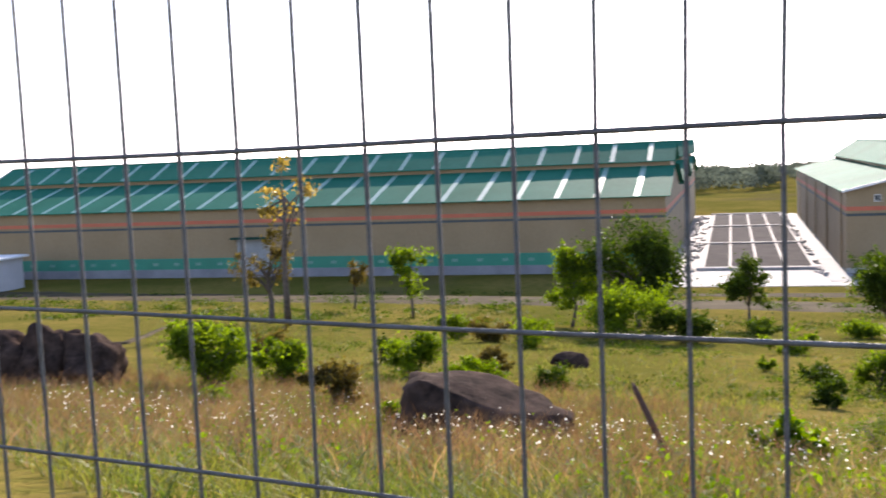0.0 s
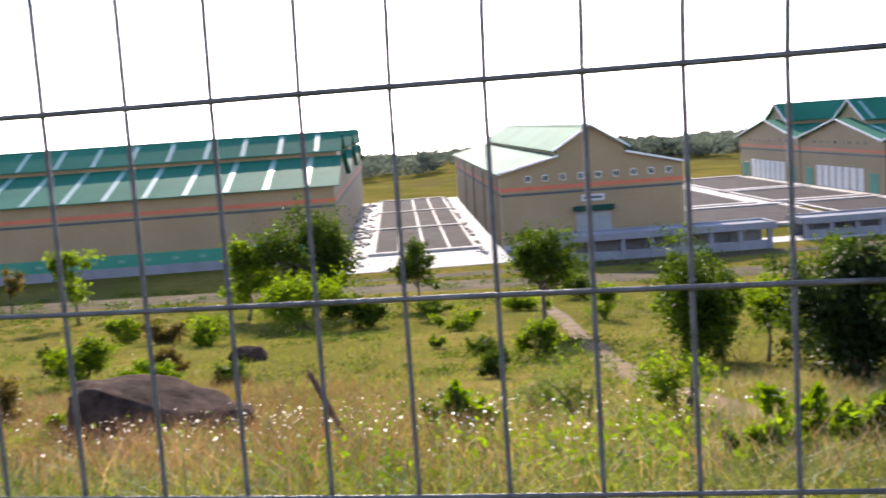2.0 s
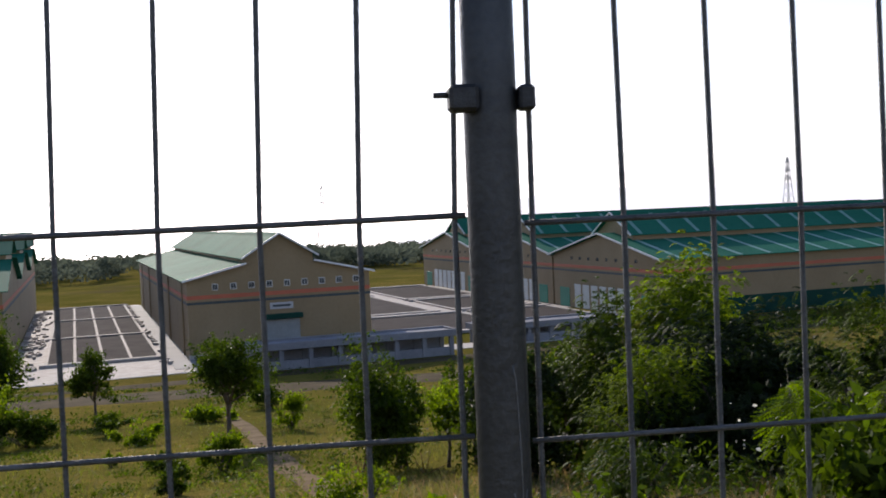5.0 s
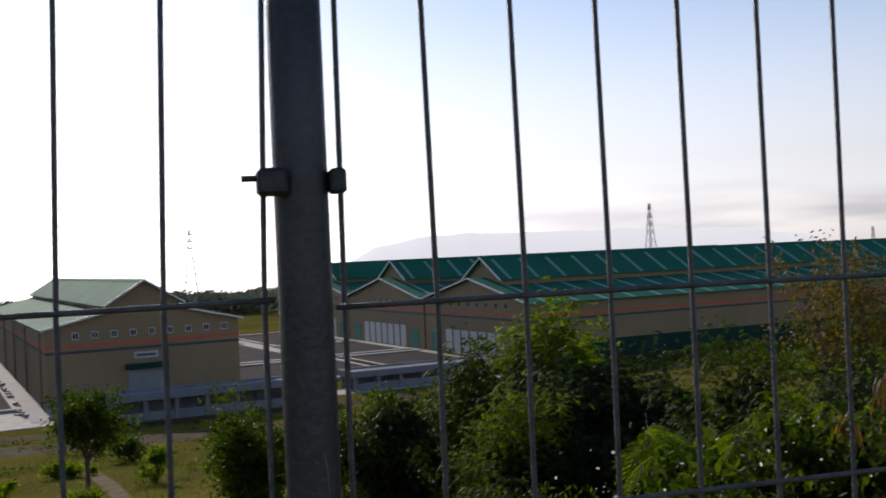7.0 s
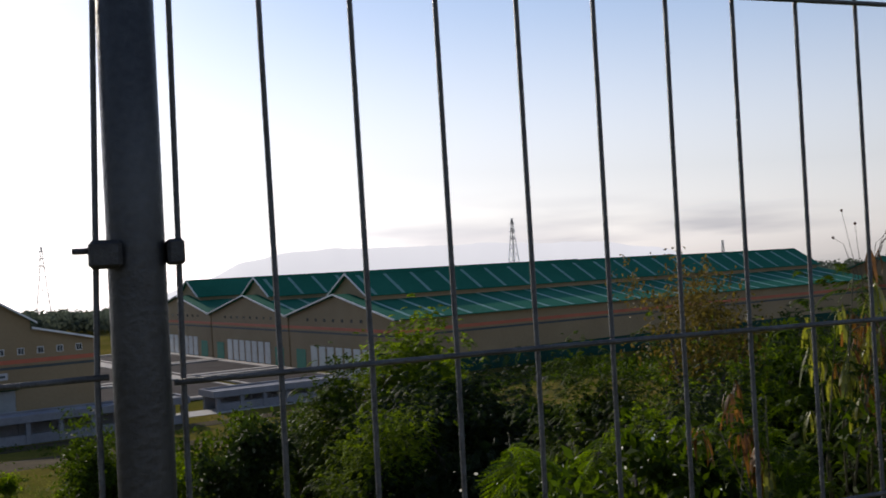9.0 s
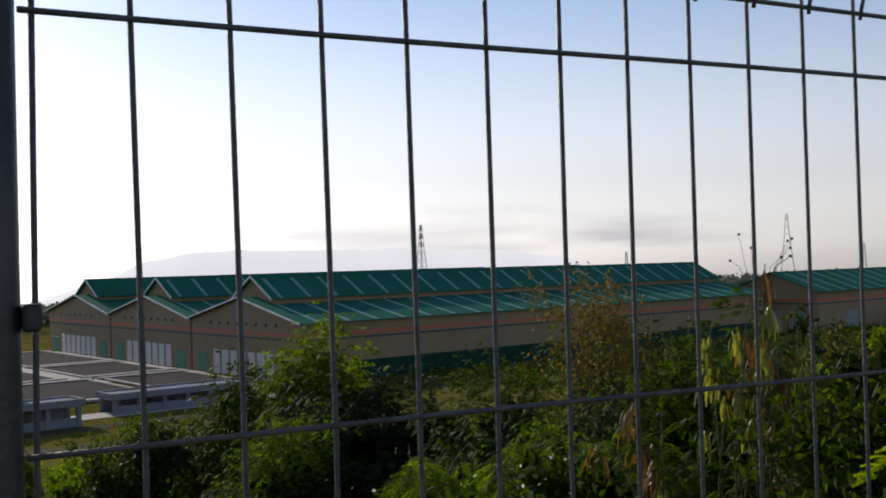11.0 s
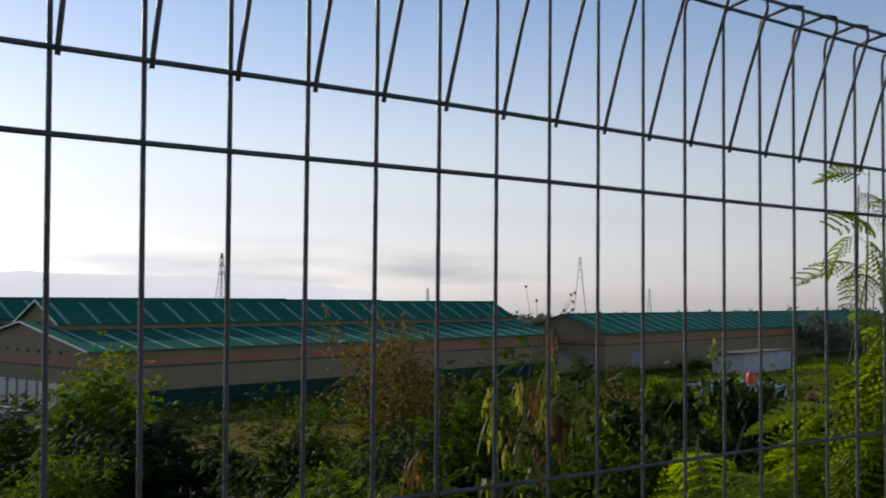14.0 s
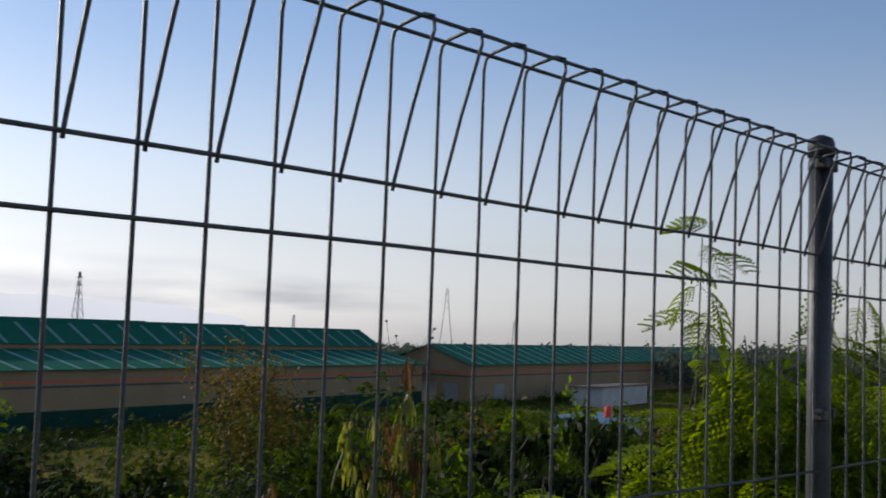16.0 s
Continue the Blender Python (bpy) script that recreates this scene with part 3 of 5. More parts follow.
# ---- pylons and masts ----
def pylon(bearing, dist, top, base_w=7.0, arms=True, label="steel lattice power pylon far off on the plain", name="power_pylon"):
    """A lattice tower of four legs with cross bracing."""
    x, y = dist * math.sin(radians(bearing)), dist * math.cos(radians(bearing))
    z0 = lie(x, y)
    e = empty(name, x, y, z0, bearing, label, "pylon", "pylons" if arms else "masts")
    h = top - z0
    w = lambda k: base_w / 2 * (1 - k) ** 1.25 + 0.55
    levels = [i / 9 for i in range(10)]
    for sx in (-1, 1):
        for sy in (-1, 1):
            part("leg", tube(bmesh.new(), [(sx * w(k), sy * w(k), k * h) for k in levels], [0.30] * 10, 4, False), M_STEEL, e)
    bm = bmesh.new()
    for k0, k1 in zip(levels, levels[1:]):
        for sy in (-1, 1):
            tube(bm, [(-w(k0), sy * w(k0), k0 * h), (w(k1), sy * w(k1), k1 * h)], [0.17] * 2, 3, False)
            tube(bm, [(w(k0), sy * w(k0), k0 * h), (-w(k1), sy * w(k1), k1 * h)], [0.17] * 2, 3, False)
    part("bracing", bm, M_STEEL, e)
    if arms:
        for k in (0.72, 0.82, 0.92):
            part("cross_arm", tube(bmesh.new(), [(-4.2, 0, k * h), (0, 0, k * h + 0.8), (4.2, 0, k * h)], [0.18, 0.42, 0.18], 4, False), M_STEEL, e)


pylon(0.9, 900, 1.3 + 900 * 0.0335, 11)
pylon(25.77, 880, 1.3 + 880 * 0.039, 10)
pylon(45.2, 760, 1.3 + 760 * 0.038, 11)
pylon(36.9, 900, 1.3 + 900 * 0.0075, 3.0, False, "slender steel mast far off on the plain", "mast")
pylon(48.9, 900, 1.3 + 900 * 0.009, 3.0, False, "slender steel mast far off on the plain", "mast")


# ---- fence ----
WIRE = 0.0031
RAILS_R = {"A": 1.809, "B": 1.7195, "C": 1.300, "D": 1.069, "E": 0.850, "F": 0.630, "G": 0.410, "H": 0.19}
RAILS_L = {"A": 1.813, "B": 1.722, "C": 1.304, "D": 1.078, "E": 0.857, "F": 0.637, "G": 0.417, "H": 0.19}
TOP, ROLL = 2.045, 0.086


def vertical_wire(lean=0.0):
    """One upright, leaning a little above the middle rail, with its rolled top: up, bent towards the near side, and back down to the upper rail."""
    pts = [(0, 0, 0.08), (0, 0, 0.7), (0, 0, 1.3), (0, 0, TOP - 0.025), (0, -0.004, TOP - 0.008), (0, -0.02, TOP), (0, -ROLL + 0.02, TOP + 0.008),
           (0, -ROLL + 0.003, TOP + 0.002), (0, -ROLL + 0.002, TOP - 0.018), (0, -0.045, 1.925), (0, -0.010, 1.815), (0, -0.007, 1.800)]
    # the returning leg comes down beside its upright
    beside = [0.0] * 6 + [0.002, 0.004, 0.005, 0.006, 0.006, 0.006]
    pts = [(lean * max(0.0, z - 1.3) + b, y, z) for (_, y, z), b in zip(pts, beside)]
    return tube(bmesh.new(), pts, [WIRE] * len(pts), 6)


def fence_panel(xs, rails, x0, x1, label, rise=None):
    e = empty("mesh_fence", (x0 + x1) / 2, 0, 0, 0, label, "fence", "panels of the fence")
    made = {}
    for x in xs:
        lean = round(float(np.interp(x, (-1.0, -0.6, -0.07, 0.0, 0.1, 0.35, 0.6), (0.0, 0.026, 0.032, 0.008, -0.012, -0.012, 0.0))), 3)
        o = part("upright_wire", made[lean] if lean in made else vertical_wire(lean), M_WIRE, e)
        made[lean] = o.data
        o.location = (x - (x0 + x1) / 2, 0, 0)
    a = (x1 - x0) / 2
    for key, z in rails.items():
        n = 24
        up = rise[1] if rise and key in rise[0] else 0.0
        sag = [(-a + 2 * a * i / n, -0.0058, z + 0.0012 * math.sin(i * 0.52 + z * 9) + up * max(0.0, i / n - 0.68) / 0.32) for i in range(n + 1)]
        part("rail_wire", tube(bmesh.new(), sag, [WIRE * 1.05] * (n + 1), 6), M_WIRE, e)
    for yy, zz in ((-0.016, TOP - 0.004), (-ROLL + 0.012, TOP + 0.002)):
        part("rail_wire", tube(bmesh.new(), [(-a, yy, zz), (0, yy, zz - 0.001), (a, yy, zz)], [WIRE * 1.05] * 3, 6), M_WIRE, e)


FENCE_LABEL = "galvanised welded wire fence panel with a rolled top"
xl = [float(np.interp(i, (0, 1, 5, 9, 16, 23), (-0.083, -0.183, -0.590, -0.991, -1.689, -2.385))) for i in range(24)] + [-2.455]
fence_panel(xl, RAILS_L, -2.465, -0.072, FENCE_LABEL, ("C", 0.007))
xr = [0.0 + 0.1 * i for i in range(24)] + [2.375]
fence_panel(xr, RAILS_R, -0.010, 2.385, FENCE_LABEL)
fence_panel([2.455 + 0.1 * i for i in range(24)] + [4.83], RAILS_R, 2.445, 4.84, FENCE_LABEL)


def fence_post(x, height=2.085):
    e = empty("fence_post", x, 0.006, 0, 0, "galvanised round steel fence post with dark clamps", "fence post", "posts of the fence")
    part("tube", tube(bmesh.new(), [(0, 0, -0.3), (0, 0, 0.6), (0, 0, 1.4), (0, 0, height)], [0.0285] * 4, 24), M_POST, e)
    part("cap", tube(bmesh.new(), [(0, 0, height - 0.035), (0, 0, height), (0, 0, height + 0.012), (0, 0, height + 0.02)], [0.032, 0.032, 0.026, 0.008], 24), M_CLAMP, e, "black domed plastic cap")
    for z in (2.03, 1.43, 0.80, 0.25):
        c = part("clamp", blocked(-0.047, -0.016, -0.034, -0.006, z - 0.014, z + 0.014, 0.004), M_CLAMP, e, "dark metal clamp")
        part("bolt", tube(bmesh.new(), [(-0.062, -0.02, z + 0.004), (-0.044, -0.02, z + 0.004)], [0.0032, 0.0032], 8), M_CLAMP, c)
        part("clamp", blocked(0.028, 0.045, -0.024, 0.0, z - 0.013, z + 0.013, 0.003), M_CLAMP, e, "dark metal clamp")
        bm = bmesh.new()
        tube(bm, [(0, 0, z - 0.010), (0, 0, z + 0.010)], [0.0305, 0.0305], 24)
        if z > 1.9 or z < 1.0:
            part("clamp_band", bm, M_CLAMP, e)
        else:
            bm.free()
    return e


def chalk_arrow(post):
    """A thin chalk arrow drawn down the near face of a post."""
    def on(dx, z):
        return (dx, -math.sqrt(0.0289 ** 2 - dx * dx), z)
    line = [on(0.008, 1.152), on(0.011, 1.135), on(0.0125, 1.10), on(0.0135, 1.06), on(0.014, 1.02), on(0.014, 0.992)]
    for pts in (line, [on(0.004, 1.018), on(0.009, 1.002), line[-1]], [on(0.019, 1.02), on(0.017, 1.003), line[-1]]):
        part("chalk_mark", tube(bmesh.new(), pts, [0.0006] * len(pts), 5), M_CHALK, post, "thin pale chalk arrow")


for px in (-2.505, -0.0395, 2.415, 4.875):
    fp = fence_post(px)
    if px == -0.0395:
        chalk_arrow(fp)


# ---- plants ----
def unit(v):
    return v / np.maximum(np.linalg.norm(v, axis=-1, keepdims=True), 1e-9)


def leaf_quads(rng, c, size, aspect=0.42, droop=0.35, up=0.5):
    """Folded diamond leaves at the points c."""
    n = len(c)
    d = unit(rng.normal(size=(n, 3)) + np.array([0, 0, -droop]))
    nrm = unit(rng.normal(size=(n, 3)) + np.array([0, 0, up]))
    side = unit(np.cross(d, nrm))
    nrm = np.cross(side, d)
    L = size * rng.uniform(0.6, 1.3, size=(n, 1))
    w = L * aspect * 0.5
    return np.stack([c - d * L / 2, c + side * w - nrm * w * 0.35, c + d * L / 2 - np.array([0, 0, 1]) * L * 0.12, c - side * w - nrm * w * 0.35], axis=1)


def frond_quads(rng, c, centre, size, pairs=8, aspect=0.34):
    """Feathery fronds at the points c: each a drooping axis, pointing away from centre, with pairs of narrow leaflets."""
    n = len(c)
    out = unit(c - np.array(centre)) * np.array([1, 1, 0.45]) + rng.normal(size=(n, 3)) * 0.45 + np.array([0, 0, 0.15])
    d = unit(out)
    down = np.array([0, 0, -1.0])
    side = unit(np.cross(d, down + rng.normal(size=(n, 3)) * 0.25))
    L = size * rng.uniform(0.65, 1.25, size=(n, 1))
    stack = []
    for k in range(pairs):
        f = (k + 0.6) / pairs
        p = c + d * L * f * (1 - 0.2 * f) + down * L * 0.55 * f * f
        ax = unit(d * (1 - 0.4 * f) + down * 1.1 * f)
        w = L * 0.30 * (1 - 0.55 * abs(f - 0.42) / 0.58)
        for sg in (-1, 1):
            q = unit(side * sg + ax * 0.55 + down * 0.25)
            b = ax * w * aspect * 0.5
            stack.append(np.stack([p, p + q * w * 0.5 + b, p + q * w + down * w * 0.15, p + q * w * 0.5 - b], axis=1))
    return np.concatenate(stack)


def cloud(rng, centre, radii, clumps, per, clump_r, hollow=0.55):
    """Points in uneven clumps that fill a few lobes of an ellipsoid, with shoots that stand out of it."""
    lobes = unit(rng.normal(size=(7, 3))) * rng.uniform(0.3, 0.72, size=(7, 1))
    lobes[:, 2] *= 0.9
    size = rng.uniform(0.30, 0.55, size=7)
    which = rng.integers(0, 7, clumps)
    u = unit(rng.normal(size=(clumps, 3)))
    r = rng.uniform(hollow, 1.0, size=(clumps, 1)) * size[which][:, None]
    cc = np.array(centre) + (lobes[which] + u * r) * np.array(radii)
    k = np.repeat(np.arange(clumps), per)
    cr = clump_r * rng.uniform(0.4, 1.25, size=(clumps, 1))
    pts = cc[k] + rng.normal(size=(len(k), 3)) * cr[k] * np.array([0.55, 0.55, 0.42])
    shoots = []
    for c in cc[rng.integers(0, clumps, max(6, clumps // 5))]:
        d = unit((c - np.array(centre)) / np.array(radii) + np.array([0, 0, 0.7]) + rng.normal(size=3) * 0.3)
        f = rng.uniform(0, 1, (per // 3, 1))
        shoots.append(c + d * f * clump_r * 1.5 + rng.normal(size=(per // 3, 3)) * clump_r * 0.12)
    return np.concatenate([pts] + shoots), cc


def limbs(bm, rng, base, top, r0, ends, r1=0.012):
    """A trunk and limbs that reach out to the given ends."""
    base, top = Vector(base), Vector(top)
    mid = base.lerp(top, 0.5) + Vector((rng.normal() * 0.05, rng.normal() * 0.05, 0)) * (top - base).length
    tube(bm, [base, base.lerp(mid, 0.5), mid, mid.lerp(top, 0.6), top], [r0 * 1.25, r0, r0 * 0.85, r0 * 0.7, r0 * 0.5], 7)
    for e in ends:
        e = Vector(e)
        s = mid.lerp(top, rng.uniform(0.1, 1.0))
        m = s.lerp(e, 0.5) + Vector((rng.normal(), rng.normal(), rng.normal() + 0.4)) * (e - s).length * 0.08
        tube(bm, [s, m, e], [r0 * 0.42, r0 * 0.25, r1], 5)


def shrub(seed, x, y, h, rad, leaf, count, mat=M_LEAF, label="green leafy shrub on the grassy bank", name="shrub", group="shrubs on the bank",
          aspect=0.42, low=0.0, droop=0.35, stems=7):
    """A bush: stems from the ground and leaves in clumps from low up to the height h."""
    rng = np.random.default_rng(seed)
    z = lie(x, y) - 0.05
    e = empty(name, x, y, z, 0, label, "shrub", group)
    count = int(count * 1.7)
    clumps = max(12, count // 70)
    pts, cc = cloud(rng, (0, 0, low + (h - low) * 0.52), (rad * 1.15, rad * 1.05, (h - low) * 0.58), clumps, 70, 0.30 * min(rad, h), 0.25)
    pts[:, 2] = np.abs(pts[:, 2])
    bm = bmesh.new()
    for c in cc[:stems]:
        a = Vector((rng.normal() * 0.08 * rad, rng.normal() * 0.08 * rad, 0))
        c = Vector(c)
        tube(bm, [a, a.lerp(c, 0.5) + Vector((0, 0, 0.12 * h)), c], [0.022 * h ** 0.7, 0.015 * h ** 0.7, 0.004], 5)
    part("branchwork", bm, M_BARK, e)
    if aspect <= 0.3:
        pts = pts[rng.permutation(len(pts))[:len(pts) * 2 // 7]]
        foliage = frond_quads(rng, pts, (0, 0, h * 0.4), leaf * 1.75, 6, 0.62)
    else:
        foliage = leaf_quads(rng, pts, leaf * 1.15, aspect * 1.15, droop)
    part("foliage", quads("foliage", foliage, mat), None, e)
    # the shade inside a tall shrub is put in as darker leaves
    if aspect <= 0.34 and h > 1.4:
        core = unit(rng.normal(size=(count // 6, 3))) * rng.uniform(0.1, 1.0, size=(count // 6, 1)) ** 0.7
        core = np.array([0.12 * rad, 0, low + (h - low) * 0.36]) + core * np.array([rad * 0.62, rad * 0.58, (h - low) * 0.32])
        part("shade_core", quads("shade_core", leaf_quads(rng, core, leaf * 2.0, 0.6, 0.3), M_LEAFD), None, e, "inner leaves with shade put into their dark colour")
    return e


def tree(seed, x, y, h, rad, leaf, count, mat=M_LEAF, label="small green tree with a rounded crown", crown_from=0.35, trunk=0.09, squash=1.0, clump=0.34,
         extra=None, group="trees on the bank", lean=0.0):
    rng = np.random.default_rng(seed)
    z = lie(x, y) - 0.1
    e = empty("tree", x, y, z, 0, label, "tree", group)
    z0 = h * crown_from
    count = int(count * 1.8)
    clumps = max(10, count // 70)
    pts, cc = cloud(rng, (lean, 0, (z0 + h) / 2), (rad * 1.2, rad * 1.1, (h - z0) * 0.58 * squash), clumps, 70, clump * rad, 0.3)
    bm = bmesh.new()
    limbs(bm, rng, (0, 0, 0), (lean * 0.8, 0, z0 + (h - z0) * 0.35), trunk, cc[:14])
    part("trunk", bm, M_BARK, e)
    part("crown", quads("crown", leaf_quads(rng, pts, leaf * 1.2, 0.5), mat), None, e)
    return e


# trees on the bank and along the foot of it
tree(11, -38.6, 51.0, 11.9, 2.5, 0.24, 430, M_LEAFY, "thin nearly bare tree with yellowing leaves", 0.5, 0.2, 1.0, 0.20, lean=0.3)
tree(12, -41.0, 52.5, 6.9, 1.6, 0.22, 800, M_LEAFB, "thin sparse tree with olive leaves and a forked trunk", 0.2, 0.19, lean=-0.3)
tree(13, -43.7, 66.6, 4.0, 1.0, 0.22, 260, M_LEAFB, "thin sparse tree with olive leaves", 0.3, 0.08)
tree(14, -34.3, 59.1, 5.4, 1.7, 0.24, 900, M_LEAFL, "small sparse green tree", 0.3, 0.1)
tree(15, -18.5, 58.0, 6.3, 2.7, 0.20, 6500, M_LEAF, "dense dark green tree with a broad rounded crown", 0.18, 0.16)
tree(16, -22.0, 56.2, 5.3, 1.5, 0.20, 2600, M_LEAFL, "bright green tree beside a darker one", 0.2, 0.1)
tree(17, -12.6, 60.1, 4.8, 1.15, 0.17, 2400, M_LEAF, "slender dark green tree", 0.1, 0.09)
tree(18, -3.4, 37.6, 4.6, 1.35, 0.13, 4600, M_LEAF, "young green tree with an open crown", 0.22, 0.10)
tree(19, 3.2, 26.2, 1.95, 0.62, 0.09, 1500, M_LEAFG, "small umbrella-shaped green tree", 0.55, 0.05, 0.9)
tree(20, 3.9, 25.8, 2.4, 0.72, 0.09, 1700, M_LEAFG, "small umbrella-shaped green tree", 0.5, 0.05, 0.9)
shrub(21, 9.2, 12.0, 4.3, 1.2, 0.06, 3200, M_LEAFB, "slim tall shrub with fine brownish leaves", low=1.6)
shrub(22, 9.3, 11.7, 3.1, 1.1, 0.08, 4200, M_LEAF, "feathery green shrub in the thicket", aspect=0.3)
shrub(31, -16.2, 48.5, 2.4, 2.4, 0.17, 3600, M_LEAFL, low=0.2)
shrub(32, -13.6, 49.0, 1.9, 1.5, 0.17, 2000, M_LEAF, "dark green shrub below a tree")
shrub(33, 1.1, 25.8, 3.35, 1.3, 0.11, 7000, M_LEAF, "tall dense green shrub beside the dirt path")
shrub(34, 2.1, 27.2, 2.6, 1.0, 0.11, 3400, M_LEAF, "dark green shrub beside the dirt path")
shrub(35, -17.2, 18.5, 2.05, 1.0, 0.11, 3600, M_LEAFL)
shrub(36, -17.0, 21.1, 1.5, 0.8, 0.11, 2200, M_LEAFL)
shrub(37, -11.4, 15.3, 1.15, 0.55, 0.08, 2000, M_LEAFB, "low olive shrub in dry grass")
shrub(38, -16.2, 26.9, 1.45, 1.0, 0.11, 2200, M_LEAFL)
shrub(39, -12.9, 24.1, 0.75, 0.95, 0.10, 1800, M_LEAFG, "low bright green shrub in the grass")
shrub(40, -10.3, 23.7, 0.75, 0.6, 0.08, 1700, M_LEAF, "low dark green mound of a shrub")
shrub(41, -24.8, 46.7, 1.6, 1.1, 0.15, 1300, M_LEAFL)
shrub(42, -18.5, 41.9, 1.4, 1.2, 0.14, 1500, M_LEAFL)
shrub(43, -21.5, 43.5, 1.3, 1.1, 0.14, 1300, M_LEAFB, "low olive shrub in dry grass")
shrub(44, -10.2, 51.1, 1.15, 0.95, 0.14, 1300, M_LEAF, "low dark green mound of a shrub")
shrub(45, -7.0, 34.5, 0.6, 0.4, 0.09, 600, M_LEAFL)
shrub(46, -4.3, 27.9, 1.1, 0.65, 0.09, 1600, M_LEAF, "low dark green mound of a shrub")
shrub(47, -3.4, 23.3, 0.65, 0.48, 0.08, 1300, M_LEAF, "low dark green mound of a shrub")
shrub(48, -3.0, 29.5, 1.5, 0.7, 0.10, 1700, M_LEAFL)
shrub(49, -0.9, 11.6, 1.15, 0.55, 0.05, 1500, M_LEAFL, "loose green weeds standing in the grass", aspect=0.25)
shrub(50, -1.5, 12.6, 1.0, 0.5, 0.05, 1200, M_LEAFL, "loose green weeds standing in the grass", aspect=0.25)
shrub(51, -2.9, 63.2, 1.9, 1.5, 0.18, 1500, M_LEAF, "dark round shrub at the foot of the bank")
shrub(52, -1.3, 47.4, 1.7, 0.9, 0.13, 1500, M_LEAFL)
shrub(53, -14.5, 28.9, 0.9, 0.6, 0.10, 900, M_LEAFB, "low olive shrub in dry grass")
shrub(54, -19.3, 30.7, 0.9, 0.7, 0.10, 900, M_LEAF)
shrub(55, -2.2, 10.8, 0.6, 0.5, 0.11, 420, M_LEAFG, "broad-leaved bright green weed in the grass", aspect=0.6)
shrub(56, 0.9, 7.2, 0.75, 0.35, 0.10, 420, M_LEAFG, "broad-leaved bright green weed near the fence", aspect=0.4)
shrub(121, 1.35, 6.7, 0.55, 0.3, 0.09, 160, M_LEAFL, "broad-leaved green weed near the fence", aspect=0.5)
shrub(122, 0.45, 6.3, 0.42, 0.25, 0.09, 120, M_LEAFL, "broad-leaved green weed near the fence", aspect=0.5)
shrub(124, 0.2, 10.6, 1.1, 0.5, 0.05, 1300, M_LEAFL, "loose green weeds standing in the grass", aspect=0.35)
shrub(57, -8.0, 45.0, 1.0, 1.2, 0.14, 1100, M_LEAFL)
shrub(58, -5.5, 56.0, 1.2, 1.6, 0.16, 1500, M_LEAFL)
shrub(59, 5.5, 44.0, 1.8, 1.6, 0.14, 2400, M_LEAFL)
shrub(60, 9.5, 36.0, 2.2, 1.8, 0.13, 3200, M_LEAFL)
shrub(61, 1.5, 40.0, 1.6, 1.0, 0.12, 1700, M_LEAFL)
shrub(62, -24.0, 30.0, 1.1, 1.0, 0.11, 1300, M_LEAFB, "low olive shrub in dry grass")
shrub(63, -14.0, 14.6, 0.5, 0.5, 0.08, 600, M_LEAFG, "low bright green weed in dry grass")
shrub(64, -17.0, 11.2, 0.45, 0.7, 0.08, 700, M_LEAFG, "low bright green weed in dry grass")
shrub(65, -8.5, 12.6, 0.5, 0.35, 0.07, 420, M_LEAFG, "low bright green weed in dry grass")

# the thicket behind the right part of the fence
shrub(71, 7.9, 19.4, 4.6, 1.9, 0.17, 11000, M_LEAFL, "tall dense feathery green shrub", aspect=0.26, droop=0.9, stems=12)
shrub(72, 6.3, 19.6, 3.9, 1.4, 0.16, 6500, M_LEAF, "tall feathery green shrub", aspect=0.26, droop=0.9, stems=10)
# shaded right and lower side of the big shrub, done with darker leaves
shrub(73, 9.3, 18.3, 3.9, 1.6, 0.17, 7000, M_LEAFD, "dense feathery shrub with shade put into its leaf colour", aspect=0.28, droop=0.9, stems=10)
shrub(74, 7.5, 17.2, 2.9, 2.0, 0.16, 6500, M_LEAFD, "dense feathery shrub with shade put into its leaf colour", aspect=0.28, droop=0.9)
shrub(75, 4.6, 24.5, 3.3, 1.3, 0.12, 4500, M_LEAF, "tall dense green shrub on the bank")
shrub(76, 5.2, 21.0, 3.0, 1.0, 0.11, 4000, M_LEAF, "tall dense green shrub on the bank")
shrub(77, 3.9, 18.4, 2.9, 1.3, 0.12, 4500, M_LEAFD, "dense green shrub below the thicket")
shrub(78, 5.4, 15.8, 2.50, 1.2, 0.10, 4200, M_LEAFL, "dense green shrub in the thicket", aspect=0.3)
shrub(79, 8.3, 13.6, 3.62, 1.1, 0.10, 4500, M_LEAF, "dense green shrub in the thicket", aspect=0.3)
shrub(80, 9.9, 13.2, 3.38, 1.2, 0.10, 4500, M_LEAFL, "dense green shrub in the thicket", aspect=0.3)
shrub(81, 11.5, 13.5, 3.62, 1.4, 0.11, 4200, M_LEAFD, "dark green shrub in the thicket", aspect=0.3)
shrub(82, 9.0, 10.5, 3.00, 1.2, 0.10, 4500, M_LEAFL, "dense green shrub in the thicket", aspect=0.3)
shrub(83, 7.0, 9.6, 2.49, 1.1, 0.09, 4200, M_LEAFD, "dark green shrub in the thicket", aspect=0.3)
shrub(84, 5.6, 9.0, 1.88, 1.0, 0.09, 3600, M_LEAFL, "dense green shrub in the thicket", aspect=0.3)
shrub(85, 10.6, 8.6, 2.80, 1.2, 0.10, 4000, M_LEAFD, "dark green shrub in the thicket", aspect=0.3)
shrub(86, 13.5, 10.2, 2.45, 1.5, 0.11, 4000, M_LEAF, "dense green shrub in the thicket", aspect=0.3)
shrub(87, 16.5, 12.0, 2.8, 1.8, 0.12, 4200, M_LEAFD, "dark green shrub in the thicket", aspect=0.3)
